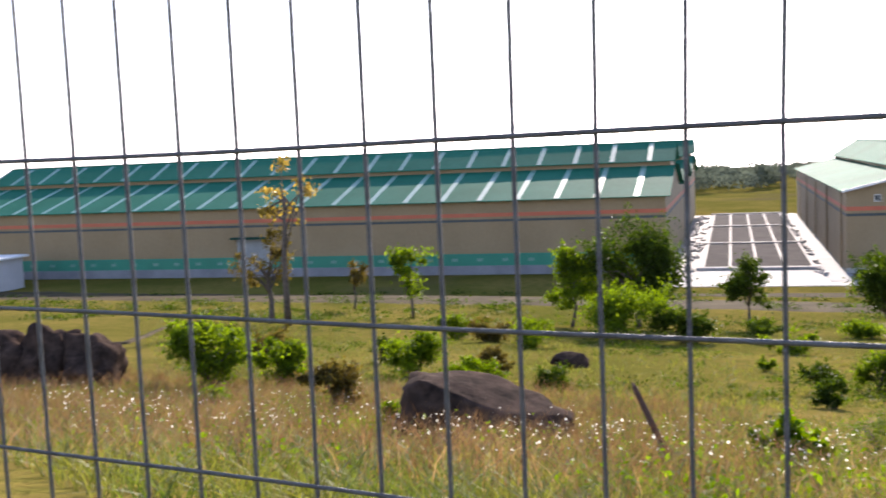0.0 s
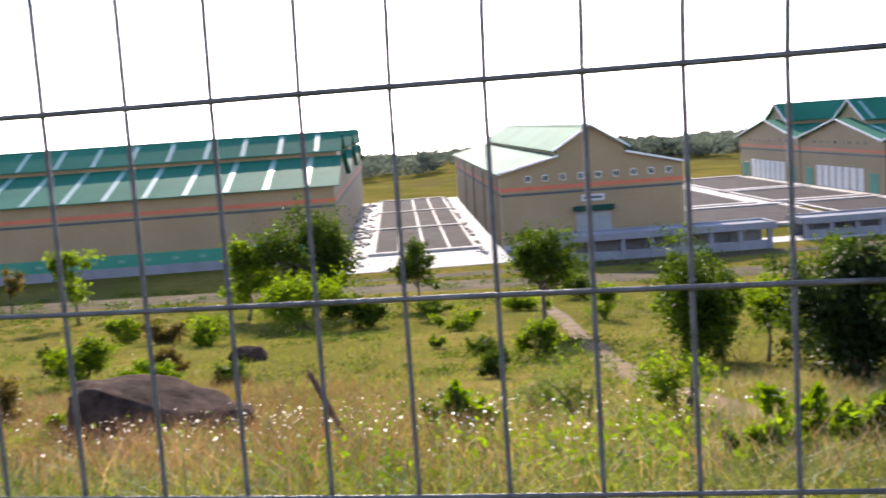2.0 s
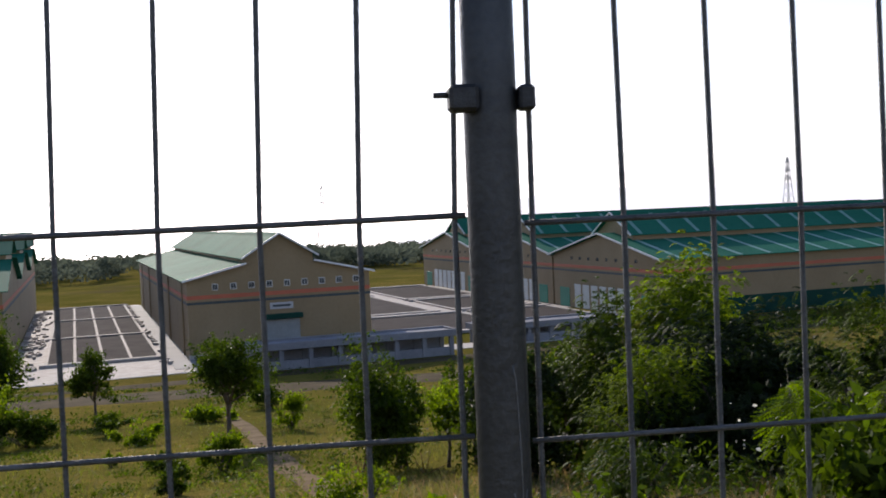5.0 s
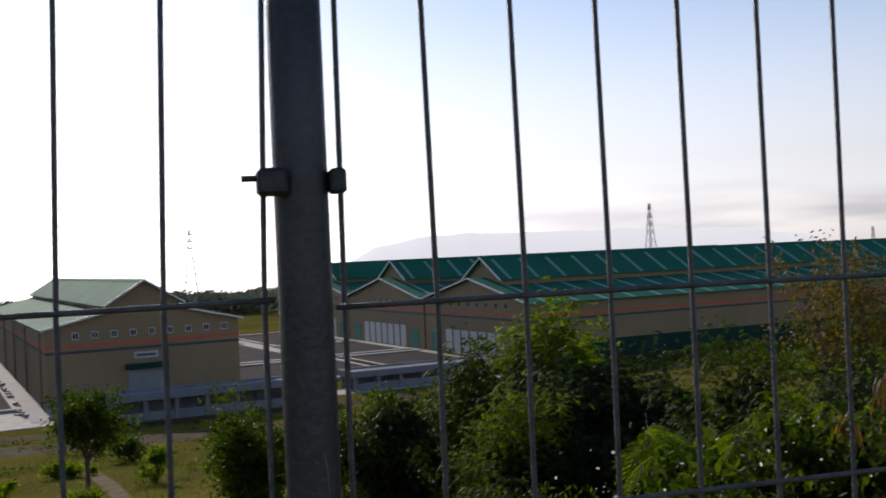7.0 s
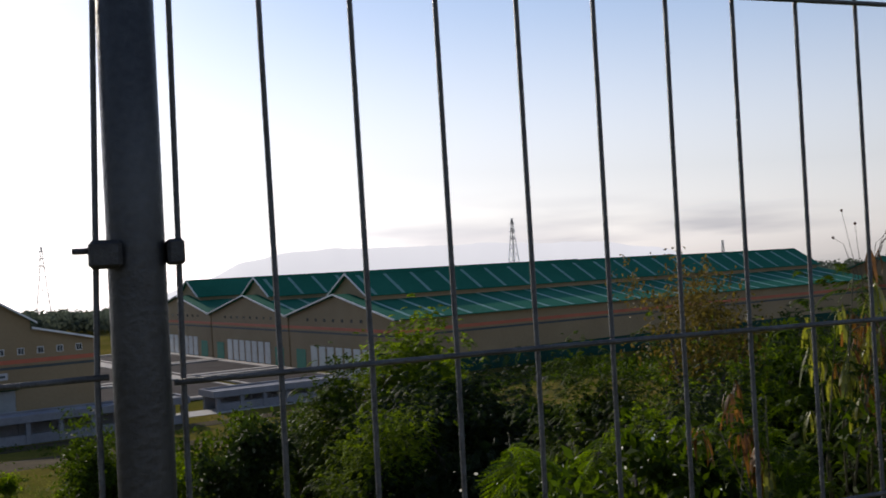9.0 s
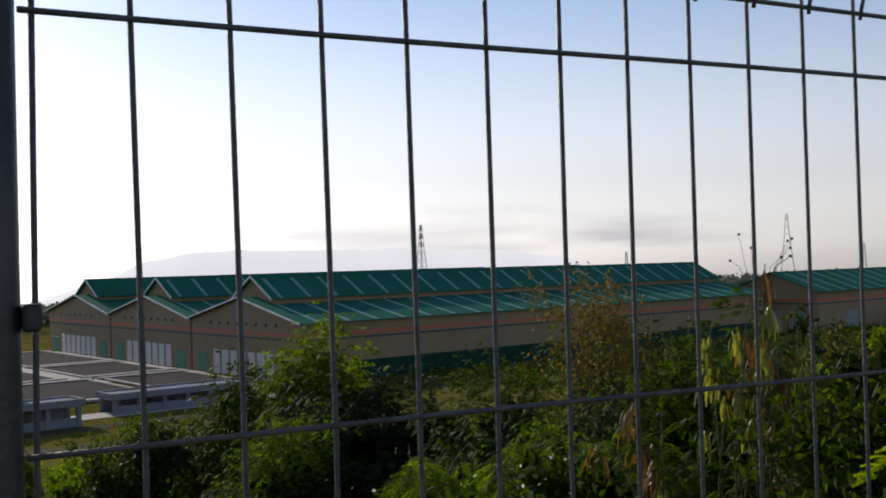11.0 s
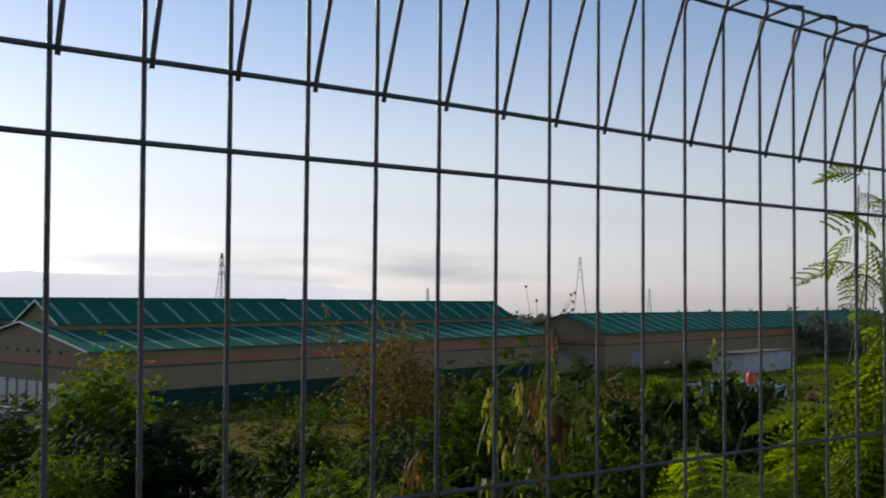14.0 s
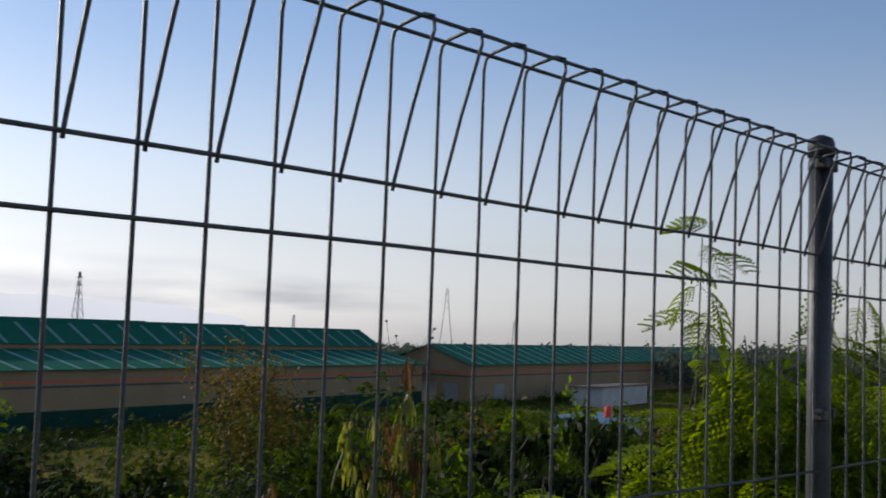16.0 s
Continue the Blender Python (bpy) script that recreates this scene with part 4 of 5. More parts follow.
shrub(88, 14.5, 16.0, 3.25, 2.0, 0.12, 4000, M_LEAF, "dense green shrub in the thicket", aspect=0.3)
shrub(89, 19.0, 19.0, 3.25, 2.2, 0.14, 3600, M_LEAF, "dense green shrub in the thicket", aspect=0.3)
shrub(90, 3.0, 5.0, 1.05, 0.6, 0.10, 1300, M_LEAF, "broad-leaved green weed with pale flowers", aspect=0.4, droop=0.8)
shrub(91, 4.0, 5.6, 1.25, 0.6, 0.09, 1100, M_LEAF, "broad-leaved green weed near the fence", aspect=0.4, droop=0.8)
shrub(92, 6.6, 4.7, 2.20, 0.55, 0.13, 1900, M_LEAFD, "glossy dark shrub with drooping broad leaves", aspect=0.34, droop=1.6)
shrub(93, 7.7, 5.0, 2.15, 0.6, 0.12, 1900, M_LEAFD, "glossy dark shrub with drooping broad leaves", aspect=0.34, droop=1.6)
shrub(94, 8.8, 6.6, 2.60, 0.8, 0.11, 2600, M_LEAFL, "dense green shrub in the thicket", aspect=0.34)
shrub(95, 11.3, 5.1, 2.2, 1.0, 0.11, 2600, M_LEAFB, "olive brown shrub in the thicket", aspect=0.34)
shrub(96, 5.2, 6.8, 1.90, 0.8, 0.08, 2600, M_LEAFL, "dense green shrub in the thicket", aspect=0.3)
shrub(97, 2.8, 8.4, 1.38, 0.8, 0.09, 1700, M_LEAF, "dense green shrub in the thicket", aspect=0.3)
shrub(98, 25.0, 22.0, 3.75, 2.4, 0.15, 3600, M_LEAFD, "dark green shrub in the thicket", aspect=0.3)
shrub(99, 30.0, 36.0, 2.6, 2.6, 0.17, 2600, M_LEAF, "dense green shrub on the lower bank")
shrub(100, 22.0, 34.0, 2.4, 2.4, 0.17, 2600, M_LEAF, "dense green shrub on the lower bank")
shrub(101, 14.5, 31.0, 2.4, 2.2, 0.15, 2600, M_LEAF, "dense green shrub on the lower bank")

for k, (hs, ht, hh) in enumerate(((108.0, 43.5, 2.6), (108.5, 46.5, 2.4), (108.0, 49.5, 2.3), (107.5, 52.5, 2.2), (108.0, 56.0, 2.6), (112.0, 45.8, 2.2), (116.0, 45.5, 2.0), (121.0, 45.5, 2.4))):
    hx, hy = plain(hs, ht)
    shrub(140 + k, hx, hy, hh, 2.1, 0.30, 900, M_LEAFD if k % 2 else M_LEAF, "dark green bush before the blue-roofed house", group="bushes by the house")


# feathery shrub close behind the fence
def pinnate_leaf():
    """A twice-divided leaf along x, arching over and hanging, with close-set leaflets; the leaf is of unit length."""
    out = []
    for i in range(8):
        f = 0.2 + 0.8 * i / 7
        bx, bz = f * (1 - 0.25 * f), -0.75 * f * f
        pl = 0.42 * (1 - 0.55 * abs(f - 0.5))
        for sy in (-1, 1):
            ang = radians(66 - 34 * f)
            px, py = math.cos(ang), sy * math.sin(ang)
            for j in range(6):
                g = (j + 0.7) / 6 * pl
                cx, cy, cz = bx + px * g, py * g, bz - 0.25 * g - 1.0 * g * g
                q = 1 - 0.4 * abs(j - 2.2) / 3.5
                for s2 in (-1, 1):
                    lx, ly = (-py * s2 * 0.076 + px * 0.03) * q, (px * s2 * 0.076 + py * 0.03) * q
                    wx, wy = px * 0.038, py * 0.038
                    out.append([(cx, cy, cz), (cx + lx / 2 + wx, cy + ly / 2 + wy, cz - 0.012), (cx + lx, cy + ly, cz - 0.04), (cx + lx / 2 - wx, cy + ly / 2 - wy, cz - 0.004)])
    return np.array(out)


LEAFLETS = pinnate_leaf()


def feathery(seed, x, y, h, rad, leaves, size, label, top_sprig=False, mat=M_LEAFN):
    rng = np.random.default_rng(seed)
    z = lie(x, y) - 0.05
    e = empty("feathery_shrub", x, y, z, 0, label, "shrub", "feathery shrubs at the fence")
    bm, stack = bmesh.new(), []
    tips = []
    for k in range(max(5, leaves // 14)):
        a = rng.uniform(0, math.tau)
        r = rad * math.sqrt(rng.uniform(0.02, 1))
        top = Vector((r * math.cos(a), r * math.sin(a), h * rng.uniform(0.55, 0.98)))
        if top_sprig and k == 0:
            top = Vector((0, 0, h * 1.0))
        foot = Vector((rng.normal() * 0.06, rng.normal() * 0.06, 0))
        mid = foot.lerp(top, 0.55) + Vector((rng.normal() * 0.05, rng.normal() * 0.05, 0.08))
        tube(bm, [foot, mid, top], [0.011, 0.007, 0.0025], 5)
        tips.append((foot, mid, top))
    for k in range(leaves):
        foot, mid, top = tips[k % len(tips)]
        f = rng.uniform(-0.3, 1.0)
        p = mid.lerp(top, f) if f > 0 else mid.lerp(foot, -f)
        yaw, pitch, roll = rng.uniform(0, math.tau), rng.uniform(-0.6, 0.75), rng.normal() * 0.4
        s = size * rng.uniform(0.7, 1.2)
        m = Matrix.Translation(p) @ Euler((roll, pitch, yaw)).to_matrix().to_4x4() @ Matrix.Scale(s, 4)
        mm = np.array(m)
        stack.append(LEAFLETS @ mm[:3, :3].T + mm[:3, 3])
        tube(bm, [m @ Vector((q * (1 - 0.25 * q), 0, -0.75 * q * q)) for q in (0, 0.35, 0.7, 1.0)], [0.0016, 0.0013, 0.001, 0.0006], 3)
    part("branchwork", bm, M_STEM, e)
    part("foliage", quads("foliage", np.concatenate(stack), mat), None, e)


FEATHER = "feathery bright green legume shrub growing up behind the fence"
feathery(201, 4.30, 1.42, 2.42, 0.18, 38, 0.24, FEATHER, True)
feathery(213, 4.72, 1.0, 2.22, 0.22, 60, 0.27, FEATHER, True)
feathery(202, 4.50, 1.15, 1.95, 0.30, 150, 0.33, FEATHER)
feathery(203, 3.5, 1.6, 1.36, 0.14, 40, 0.32, FEATHER)
feathery(204, 4.9, 1.0, 1.95, 0.36, 150, 0.33, FEATHER)
feathery(205, 4.28, 1.46, 1.80, 0.26, 120, 0.32, FEATHER)
feathery(206, 5.6, 0.95, 2.25, 0.5, 100, 0.36, FEATHER)
feathery(207, 3.2, 4.2, 0.75, 0.35, 30, 0.28, "feathery green legume shrub in the thicket", mat=M_LEAFG)
feathery(208, 5.7, 1.6, 1.9, 0.5, 100, 0.36, FEATHER)
feathery(209, 4.3, 7.6, 1.7, 0.8, 110, 0.36, "feathery green legume shrub in the thicket", mat=M_LEAFG)
feathery(210, 6.9, 7.9, 1.9, 0.8, 110, 0.36, "feathery green legume shrub in the thicket", mat=M_LEAFG)
feathery(211, 4.0, 1.55, 1.30, 0.22, 60, 0.32, FEATHER)
feathery(212, 6.4, 1.8, 1.9, 0.6, 100, 0.36, FEATHER)
shrub(102, 6.2, 3.0, 1.55, 0.8, 0.09, 2600, M_LEAF, "dense green shrub behind the fence", aspect=0.34)
shrub(103, 7.6, 2.6, 2.19, 0.9, 0.10, 2600, M_LEAFD, "dark green shrub behind the fence", aspect=0.34)
shrub(104, 9.5, 3.6, 2.38, 1.1, 0.11, 2600, M_LEAF, "dense green shrub behind the fence", aspect=0.34)
shrub(105, 5.0, 3.6, 1.40, 0.7, 0.08, 1900, M_LEAF, "dense green shrub behind the fence", aspect=0.34)
shrub(107, 9.4, 9.3, 3.12, 1.1, 0.11, 3000, M_LEAF, "dense green shrub in the thicket", aspect=0.34)
shrub(108, 10.4, 8.0, 2.75, 1.1, 0.11, 3000, M_LEAFB, "olive brown shrub in the thicket", aspect=0.34)
shrub(109, 11.6, 6.6, 2.65, 1.1, 0.11, 3000, M_LEAF, "dense green shrub in the thicket", aspect=0.34)
shrub(110, 13.8, 7.4, 2.4, 1.3, 0.12, 3000, M_LEAFD, "dark green shrub in the thicket", aspect=0.34)
shrub(111, 17.5, 9.0, 2.5, 1.6, 0.13, 3000, M_LEAFB, "olive brown shrub in the thicket", aspect=0.34)
shrub(112, 20.0, 14.5, 3.1, 2.0, 0.13, 3000, M_LEAF, "dense green shrub in the thicket", aspect=0.34)
shrub(113, 10.2, 12.9, 4.00, 1.2, 0.11, 3600, M_LEAF, "dense green shrub in the thicket", aspect=0.3)
shrub(114, 12.6, 12.0, 3.75, 1.4, 0.11, 3600, M_LEAFD, "dark green shrub in the thicket", aspect=0.3)
shrub(115, 22.5, 17.5, 3.1, 1.6, 0.14, 2600, M_LEAFD, "dark green shrub lower on the bank")
shrub(116, 26.0, 16.0, 3.35, 1.8, 0.14, 2600, M_LEAFB, "olive brown shrub lower on the bank")
shrub(117, 18.5, 15.5, 3.2, 1.7, 0.13, 2600, M_LEAF, "dense green shrub lower on the bank")
shrub(118, 9.5, 5.9, 2.30, 1.0, 0.10, 2600, M_LEAFL, "dense green shrub in the thicket", aspect=0.34)
shrub(119, 8.5, 6.9, 2.65, 1.0, 0.10, 3000, M_LEAFD, "dark green shrub in the thicket", aspect=0.34)
shrub(120, 10.6, 7.2, 2.60, 1.1, 0.10, 3000, M_LEAF, "dense green shrub in the thicket", aspect=0.34)
shrub(106, 12.0, 7.6, 2.70, 1.3, 0.11, 3000, M_LEAF, "dense green shrub in the thicket", aspect=0.34)


# tall legume with hanging seed pods and dark seed heads
def pod(p, length, width, sway, curl):
    """A flat pod that hangs from p, slightly curved; four quads long."""
    out, q, ang = [], np.array(p, float), 0.5
    side = np.array([math.cos(sway), math.sin(sway), 0.0])
    lean = np.array([-side[1], side[0], 0.0])
    for k in range(5):
        step = length / 5
        w0, w1 = (width * (0.25 + math.sin(math.pi * f * 0.92)) for f in (k / 5, (k + 1) / 5))
        q2 = q + step * (np.array([0, 0, -math.cos(ang)]) + lean * math.sin(ang))
        out.append([q - side * w0 / 2, q + side * w0 / 2, q2 + side * w1 / 2, q2 - side * w1 / 2])
        q, ang = q2, ang - curl
    return out


def pod_plant(seed, x, y, h, label, bunches, heads, dry_share, fronds=60, spread=0.16):
    rng = np.random.default_rng(seed)
    e = empty("pod_plant", x, y, lie(x, y) - 0.05, 0, label, "plant", "legumes with hanging pods")
    bm, tips = bmesh.new(), []
    for k in range(4):
        t = Vector((rng.normal() * spread, rng.normal() * spread, h * rng.uniform(0.72, 0.97)))
        f = Vector((rng.normal() * 0.06, rng.normal() * 0.06, 0))
        m = f.lerp(t, 0.5) + Vector((rng.normal() * 0.05, rng.normal() * 0.05, 0))
        tube(bm, [f, m, t], [0.012, 0.009, 0.004], 5)
        tips.append((m, t))
    for k in range(bunches):
        m, t = tips[k % 4]
        p = m.lerp(t, rng.uniform(0.1, 1.0))
        o = p + Vector((rng.normal() * 0.10, rng.normal() * 0.10, 0.05))
        tube(bm, [p, p.lerp(o, 0.6) + Vector((0, 0, 0.03)), o], [0.004, 0.003, 0.002], 4)
        brown, hanging = rng.uniform() < dry_share, []
        for j in range(rng.integers(5, 12)):
            q = o + Vector((rng.normal() * 0.022, rng.normal() * 0.022, rng.normal() * 0.015))
            hanging.extend(pod(q, rng.uniform(0.14, 0.30), rng.uniform(0.012, 0.026), rng.uniform(0, math.tau), rng.uniform(0.05, 0.22)))
        bunch = part("pod_bunch", quads("pod_bunch", hanging, M_PODDRY if brown else M_POD), None, e)
        tagged(bunch, "brown dry hanging pods" if brown else "yellow green hanging pods", kind="stuff")
    part("stalkwork", bm, M_STEM, e)
    zs = np.abs(rng.normal(size=fronds)) * 0.42
    pts = np.stack([rng.normal(size=fronds) * spread * 1.3, rng.normal(size=fronds) * spread * 1.3, h * np.clip(0.88 - zs, 0.08, 0.9)], 1)
    part("foliage", quads("foliage", frond_quads(rng, pts, (0, 0, h * 0.4), 0.24, 10, 0.26), M_LEAF), None, e)
    if heads:
        for k in range(9):
            a = rng.uniform(0, math.tau)
            p = Vector((0.24 * math.cos(a) + 0.06, 0.24 * math.sin(a), h * rng.uniform(0.96, 1.05)))
            s_ = part("seed_stalk", tube(bmesh.new(), [(0.03, 0, h * 0.78), (p.x * 0.6, p.y * 0.6, h * 0.95), p], [0.003, 0.0022, 0.0015], 4), M_BARK, e)
            hb_ = bmesh.new()
            bmesh.ops.create_icosphere(hb_, subdivisions=1, radius=0.012, matrix=Matrix.Translation(p))
            part("seed_head", hb_, M_DEAD, s_)


pod_plant(301, 5.45, 4.8, 2.62, "tall legume with brown hanging pods and dark seed heads", 16, True, 0.65, 80)
pod_plant(304, 5.8, 4.85, 2.4, "tall legume with mixed green and brown hanging pods", 11, False, 0.5, 80)
pod_plant(305, 5.1, 4.75, 2.2, "legume with yellow green hanging pods", 10, False, 0.15, 80)
pod_plant(302, 4.55, 4.9, 1.5, "low legume with brown hanging pods", 8, False, 0.7)


# ---- rocks, dead wood, path ----
def boulder(seed, x, y, lx, ly, lz, turn, label, sink=0.25, skew=0.0, facets=(), rough=0.10):
    rng = np.random.default_rng(seed)
    bm = bmesh.new()
    bmesh.ops.create_icosphere(bm, subdivisions=4, radius=1.0)
    planes = [(Vector(unit(rng.normal(size=3))), rng.uniform(0.62, 0.9)) for _ in range(13)]
    planes = [(Vector(f[:3]).normalized(), f[3]) for f in facets] or planes
    for v in bm.verts:
        c = v.co.copy()
        for nn, d in planes:
            k = c.dot(nn) - d
            if k > 0:
                c -= nn * k * 0.95
        c *= 1 + rough * noise.noise(c * 1.7 + Vector((seed, 0, 0))) + rough * 0.6 * noise.noise(c * 4.5 + Vector((0, seed, 0))) + rough * 0.25 * noise.noise(c * 11 + Vector((0, 0, seed)))
        c.z *= 1 - skew * c.x
        v.co = Vector((c.x * lx, c.y * ly, c.z * lz))
    for f in bm.faces:
        f.smooth = True
    ob = part("boulder", bm, M_ROCK)
    ob.matrix_world = pose(x, y, lie(x, y) + lz * (1 - 2 * sink) * 0.7, 0, 0, turn)
    return tagged(ob, label, "rock", "boulders in the grass")


boulder(3, -6.9, 12.0, 1.5, 0.9, 0.78, 8, "broad dark weathered boulder lying in dry grass", 0.22, 0.42,
        ((-0.9, -0.15, 0.30, 0.70), (0.36, -0.10, 0.93, 0.46), (-0.15, -0.9, 0.35, 0.55), (-0.35, 0.1, 0.95, 0.72), (0.70, -0.6, 0.4, 0.66), (-0.6, -0.75, 0.2, 0.70)), 0.16)
boulder(5, -22.0, 16.2, 1.15, 0.95, 1.0, 20, "dark jagged boulder in a group", 0.2, 0.1, (), 0.24)
boulder(6, -20.75, 16.7, 0.95, 0.85, 1.2, 60, "dark jagged boulder in a group", 0.2, -0.1, (), 0.26)
boulder(7, -19.7, 17.2, 1.05, 0.8, 1.0, 120, "dark jagged boulder in a group", 0.2, 0.15, (), 0.26)
boulder(8, -3.75, 10.6, 0.3, 0.24, 0.13, 10, "small pale stone beside a broken stump", 0.2)
boulder(9, -13.2, 32.5, 0.7, 0.5, 0.4, 30, "small dark boulder in the grass", 0.2)


def dead_stump(x, y):
    e = empty("dead_stump", x, y, lie(x, y) - 0.22, 0, "broken charred wooden stump leaning in the grass", "stump")
    part("trunk", tube(bmesh.new(), [(0.05, 0, 0), (0.02, 0, 0.2), (-0.10, 0.02, 0.42), (-0.28, 0.05, 0.78), (-0.40, 0.06, 1.02), (-0.43, 0.06, 1.08)],
                       [0.060, 0.046, 0.036, 0.034, 0.028, 0.010], 9), M_DEAD, e)
    part("broken_branch", tube(bmesh.new(), [(0.0, 0, 0.25), (-0.14, 0.02, 0.33), (-0.2, 0, 0.36)], [0.04, 0.03, 0.01], 7), M_DEAD, e)
    part("splinter", tube(bmesh.new(), [(0.03, 0.0, 0.1), (0.08, 0.03, 0.36), (0.09, 0.03, 0.42)], [0.05, 0.025, 0.006], 6), M_DEAD, e)


dead_stump(-3.15, 8.9)


def twigs(seed, x, y, label):
    rng = np.random.default_rng(seed)
    bm = bmesh.new()
    for k in range(5):
        a = rng.uniform(-1.2, 1.2)
        L = rng.uniform(0.35, 0.8)
        tube(bm, [(0, 0, 0), (L * 0.5 * math.sin(a), rng.normal() * 0.05, L * 0.45 * math.cos(a)), (L * math.sin(a), rng.normal() * 0.1, L * math.cos(a))], [0.018, 0.012, 0.004], 5)
    ob = part("dead_branch", bm, M_STRAW)
    ob.matrix_world = pose(x, y, lie(x, y) - 0.02)
    return tagged(ob, label, "branch", "dead branches")


twigs(1, 0.9, 24.3, "pale dry branch sticking out of the grass")
twigs(2, 2.4, 24.5, "pale dry branch sticking out of the grass")
twigs(3, -0.9, 12.2, "pale dry branch sticking out of the grass")


def strip(name, pts, widths, mat, label, category, lift=0.05):
    """A strip laid over the ground along points of the plan."""
    bm = bmesh.new()
    fine = []
    for (a, wa), (b, wb) in zip(zip(pts, widths), zip(pts[1:], widths[1:])):
        for k in range(12):
            f = k / 12
            fine.append((a[0] + (b[0] - a[0]) * f, a[1] + (b[1] - a[1]) * f, wa + (wb - wa) * f))
    rows = []
    for i, (x, y, w) in enumerate(fine):
        x2, y2, _ = fine[min(i + 1, len(fine) - 1)]
        x1, y1, _ = fine[max(i - 1, 0)]
        d = math.hypot(x2 - x1, y2 - y1) or 1
        nx, ny = -(y2 - y1) / d, (x2 - x1) / d
        row = []
        for k in range(7):
            o = (k / 6 - 0.5) * w * (1 + 0.25 * noise.noise(Vector((x * 0.7, y * 0.7, k))))
            px, py = x + nx * o, y + ny * o
            row.append(bm.verts.new((px, py, lie(px, py) + (lift if 0 < k < 6 else -0.08))))
        rows.append(row)
    for r0, r1 in zip(rows, rows[1:]):
        for k in range(6):
            bm.faces.new((r0[k], r0[k + 1], r1[k + 1], r1[k])).smooth = True
    bmesh.ops.recalc_face_normals(bm, faces=bm.faces)
    return tagged(part(name, bm, mat), label, category, kind="structure")


PATH_LINE = [(1.8, 9.5), (1.31, 13.3), (0.98, 15.6), (0.3, 19.2), (-0.6, 26.6), (-1.6, 34.0), (-2.75, 44.5), (-4.9, 58.9), (-6, 68)]
strip("path", PATH_LINE, [1.1, 1.2, 1.2, 1.15, 1.1, 1.0, 1.0, 1.0, 1.0], M_SOIL,
      "narrow worn dirt path through the grass", "path")
strip("drain", [(-50.3, 54.0), (-44.0, 45.5), (-40.2, 40.0), (-37.8, 36.5), (-39.5, 33.5)], [0.3, 0.3, 0.45, 0.4, 0.25], M_EARTH, "weathered dark drain winding through the grass", "drain", 0.12)
# the shadow before the west warehouse, laid down as a dark strip
strip("shadow_strip", [(-95, 72), (-60, 74), (-30, 77), (0, 78), (30, 82)], [10, 10, 11, 10, 8], M_EARTH, "ground strip at the foot of the bank, warehouse shadow in its dark colour", "ground", 0.06)


# ---- grass, weeds and woods ----
def blades(rng, xs, ys, h, w, bend=0.5):
    n = len(xs)
    z = np.array([lie(a, b) for a, b in zip(xs, ys)]) - 0.02
    base = np.stack([xs, ys, z], 1)
    yaw = rng.uniform(0, math.tau, n)
    side = np.stack([np.cos(yaw), np.sin(yaw), np.zeros(n)], 1)
    h = h * rng.uniform(0.5, 1.3, n)
    w = w * rng.uniform(0.6, 1.3, n)
    lean = rng.normal(size=(n, 2)) * bend
    tip = base + np.stack([lean[:, 0] * h, lean[:, 1] * h, h], 1)
    mid = base + np.stack([lean[:, 0] * h * 0.3, lean[:, 1] * h * 0.3, h * 0.55], 1)
    s = side * w[:, None]
    return np.concatenate([np.stack([base - s / 2, base + s / 2, mid + s * 0.4, mid - s * 0.4], 1), np.stack([mid - s * 0.4, mid + s * 0.4, tip + s * 0.06, tip - s * 0.06], 1)])


def wedge(rng, n, y0, y1, x_at, spread, power=1.0):
    """Points in a wedge that widens away from the fence, in patches."""
    y = y0 + (y1 - y0) * rng.uniform(0, 1, n) ** power
    x = rng.uniform(-1, 1, n)
    x = np.where(x < 0, x * y * spread[0], x * y * spread[1]) + x_at
    keep = np.array([noise.noise(Vector((a * 0.45, b * 0.45, 3.0))) > -0.32 for a, b in zip(x, y)])
    line = np.array(PATH_LINE)
    off = np.abs(x - np.interp(y, line[:, 1], line[:, 0]))
    keep &= (off > 0.45 + 0.22 * rng.normal(size=n)) | (y < 9.0)
    return x[keep], y[keep]


rng = np.random.default_rng(5)
gx, gy = wedge(rng, 60000, 3.0, 19, 0, (1.6, 0.75), 0.85)
ob = part("grass", quads("grass", blades(rng, gx, gy, 0.27, 0.012, 0.8), M_GRASS), None)
tagged(ob, "tall green and straw-coloured grass on the bank", "grass", kind="stuff")
gx, gy = wedge(rng, 16000, 4.5, 20, 0, (1.6, 0.9), 0.85)
ob = part("dry_grass", quads("dry_grass", blades(rng, gx, gy, 0.38, 0.008, 0.45), M_STRAW), None)
tagged(ob, "dry straw-coloured grass stalks on the bank", "grass", kind="stuff")
gx, gy = wedge(rng, 42000, 5.0, 21, 0, (1.7, 0.2), 0.8)
keep = gx < -0.28 * gy + 0.8 * rng.normal(size=len(gx))
gx, gy = gx[keep], gy[keep]
ob = part("dry_reed_grass", quads("dry_reed_grass", blades(rng, gx, gy, 0.46, 0.010, 0.5), M_REED), None)
tagged(ob, "dry reddish brown grass round the boulders", "grass", kind="stuff")
gx, gy = wedge(rng, 42000, 18, 72, 0, (1.0, 0.75), 1.15)
ob = part("meadow_grass", quads("meadow_grass", blades(rng, gx, gy, 0.20, 0.03, 0.7), M_GRASS), None)
tagged(ob, "short meadow grass with dry patches lower down the bank", "grass", kind="stuff")
gx, gy = wedge(rng, 2300, 6.5, 14.0, 0, (1.35, 0.9), 0.9)
keep = gx < 0.06 * gy + 0.5 * rng.normal(size=len(gx))
gx, gy = gx[keep], gy[keep]
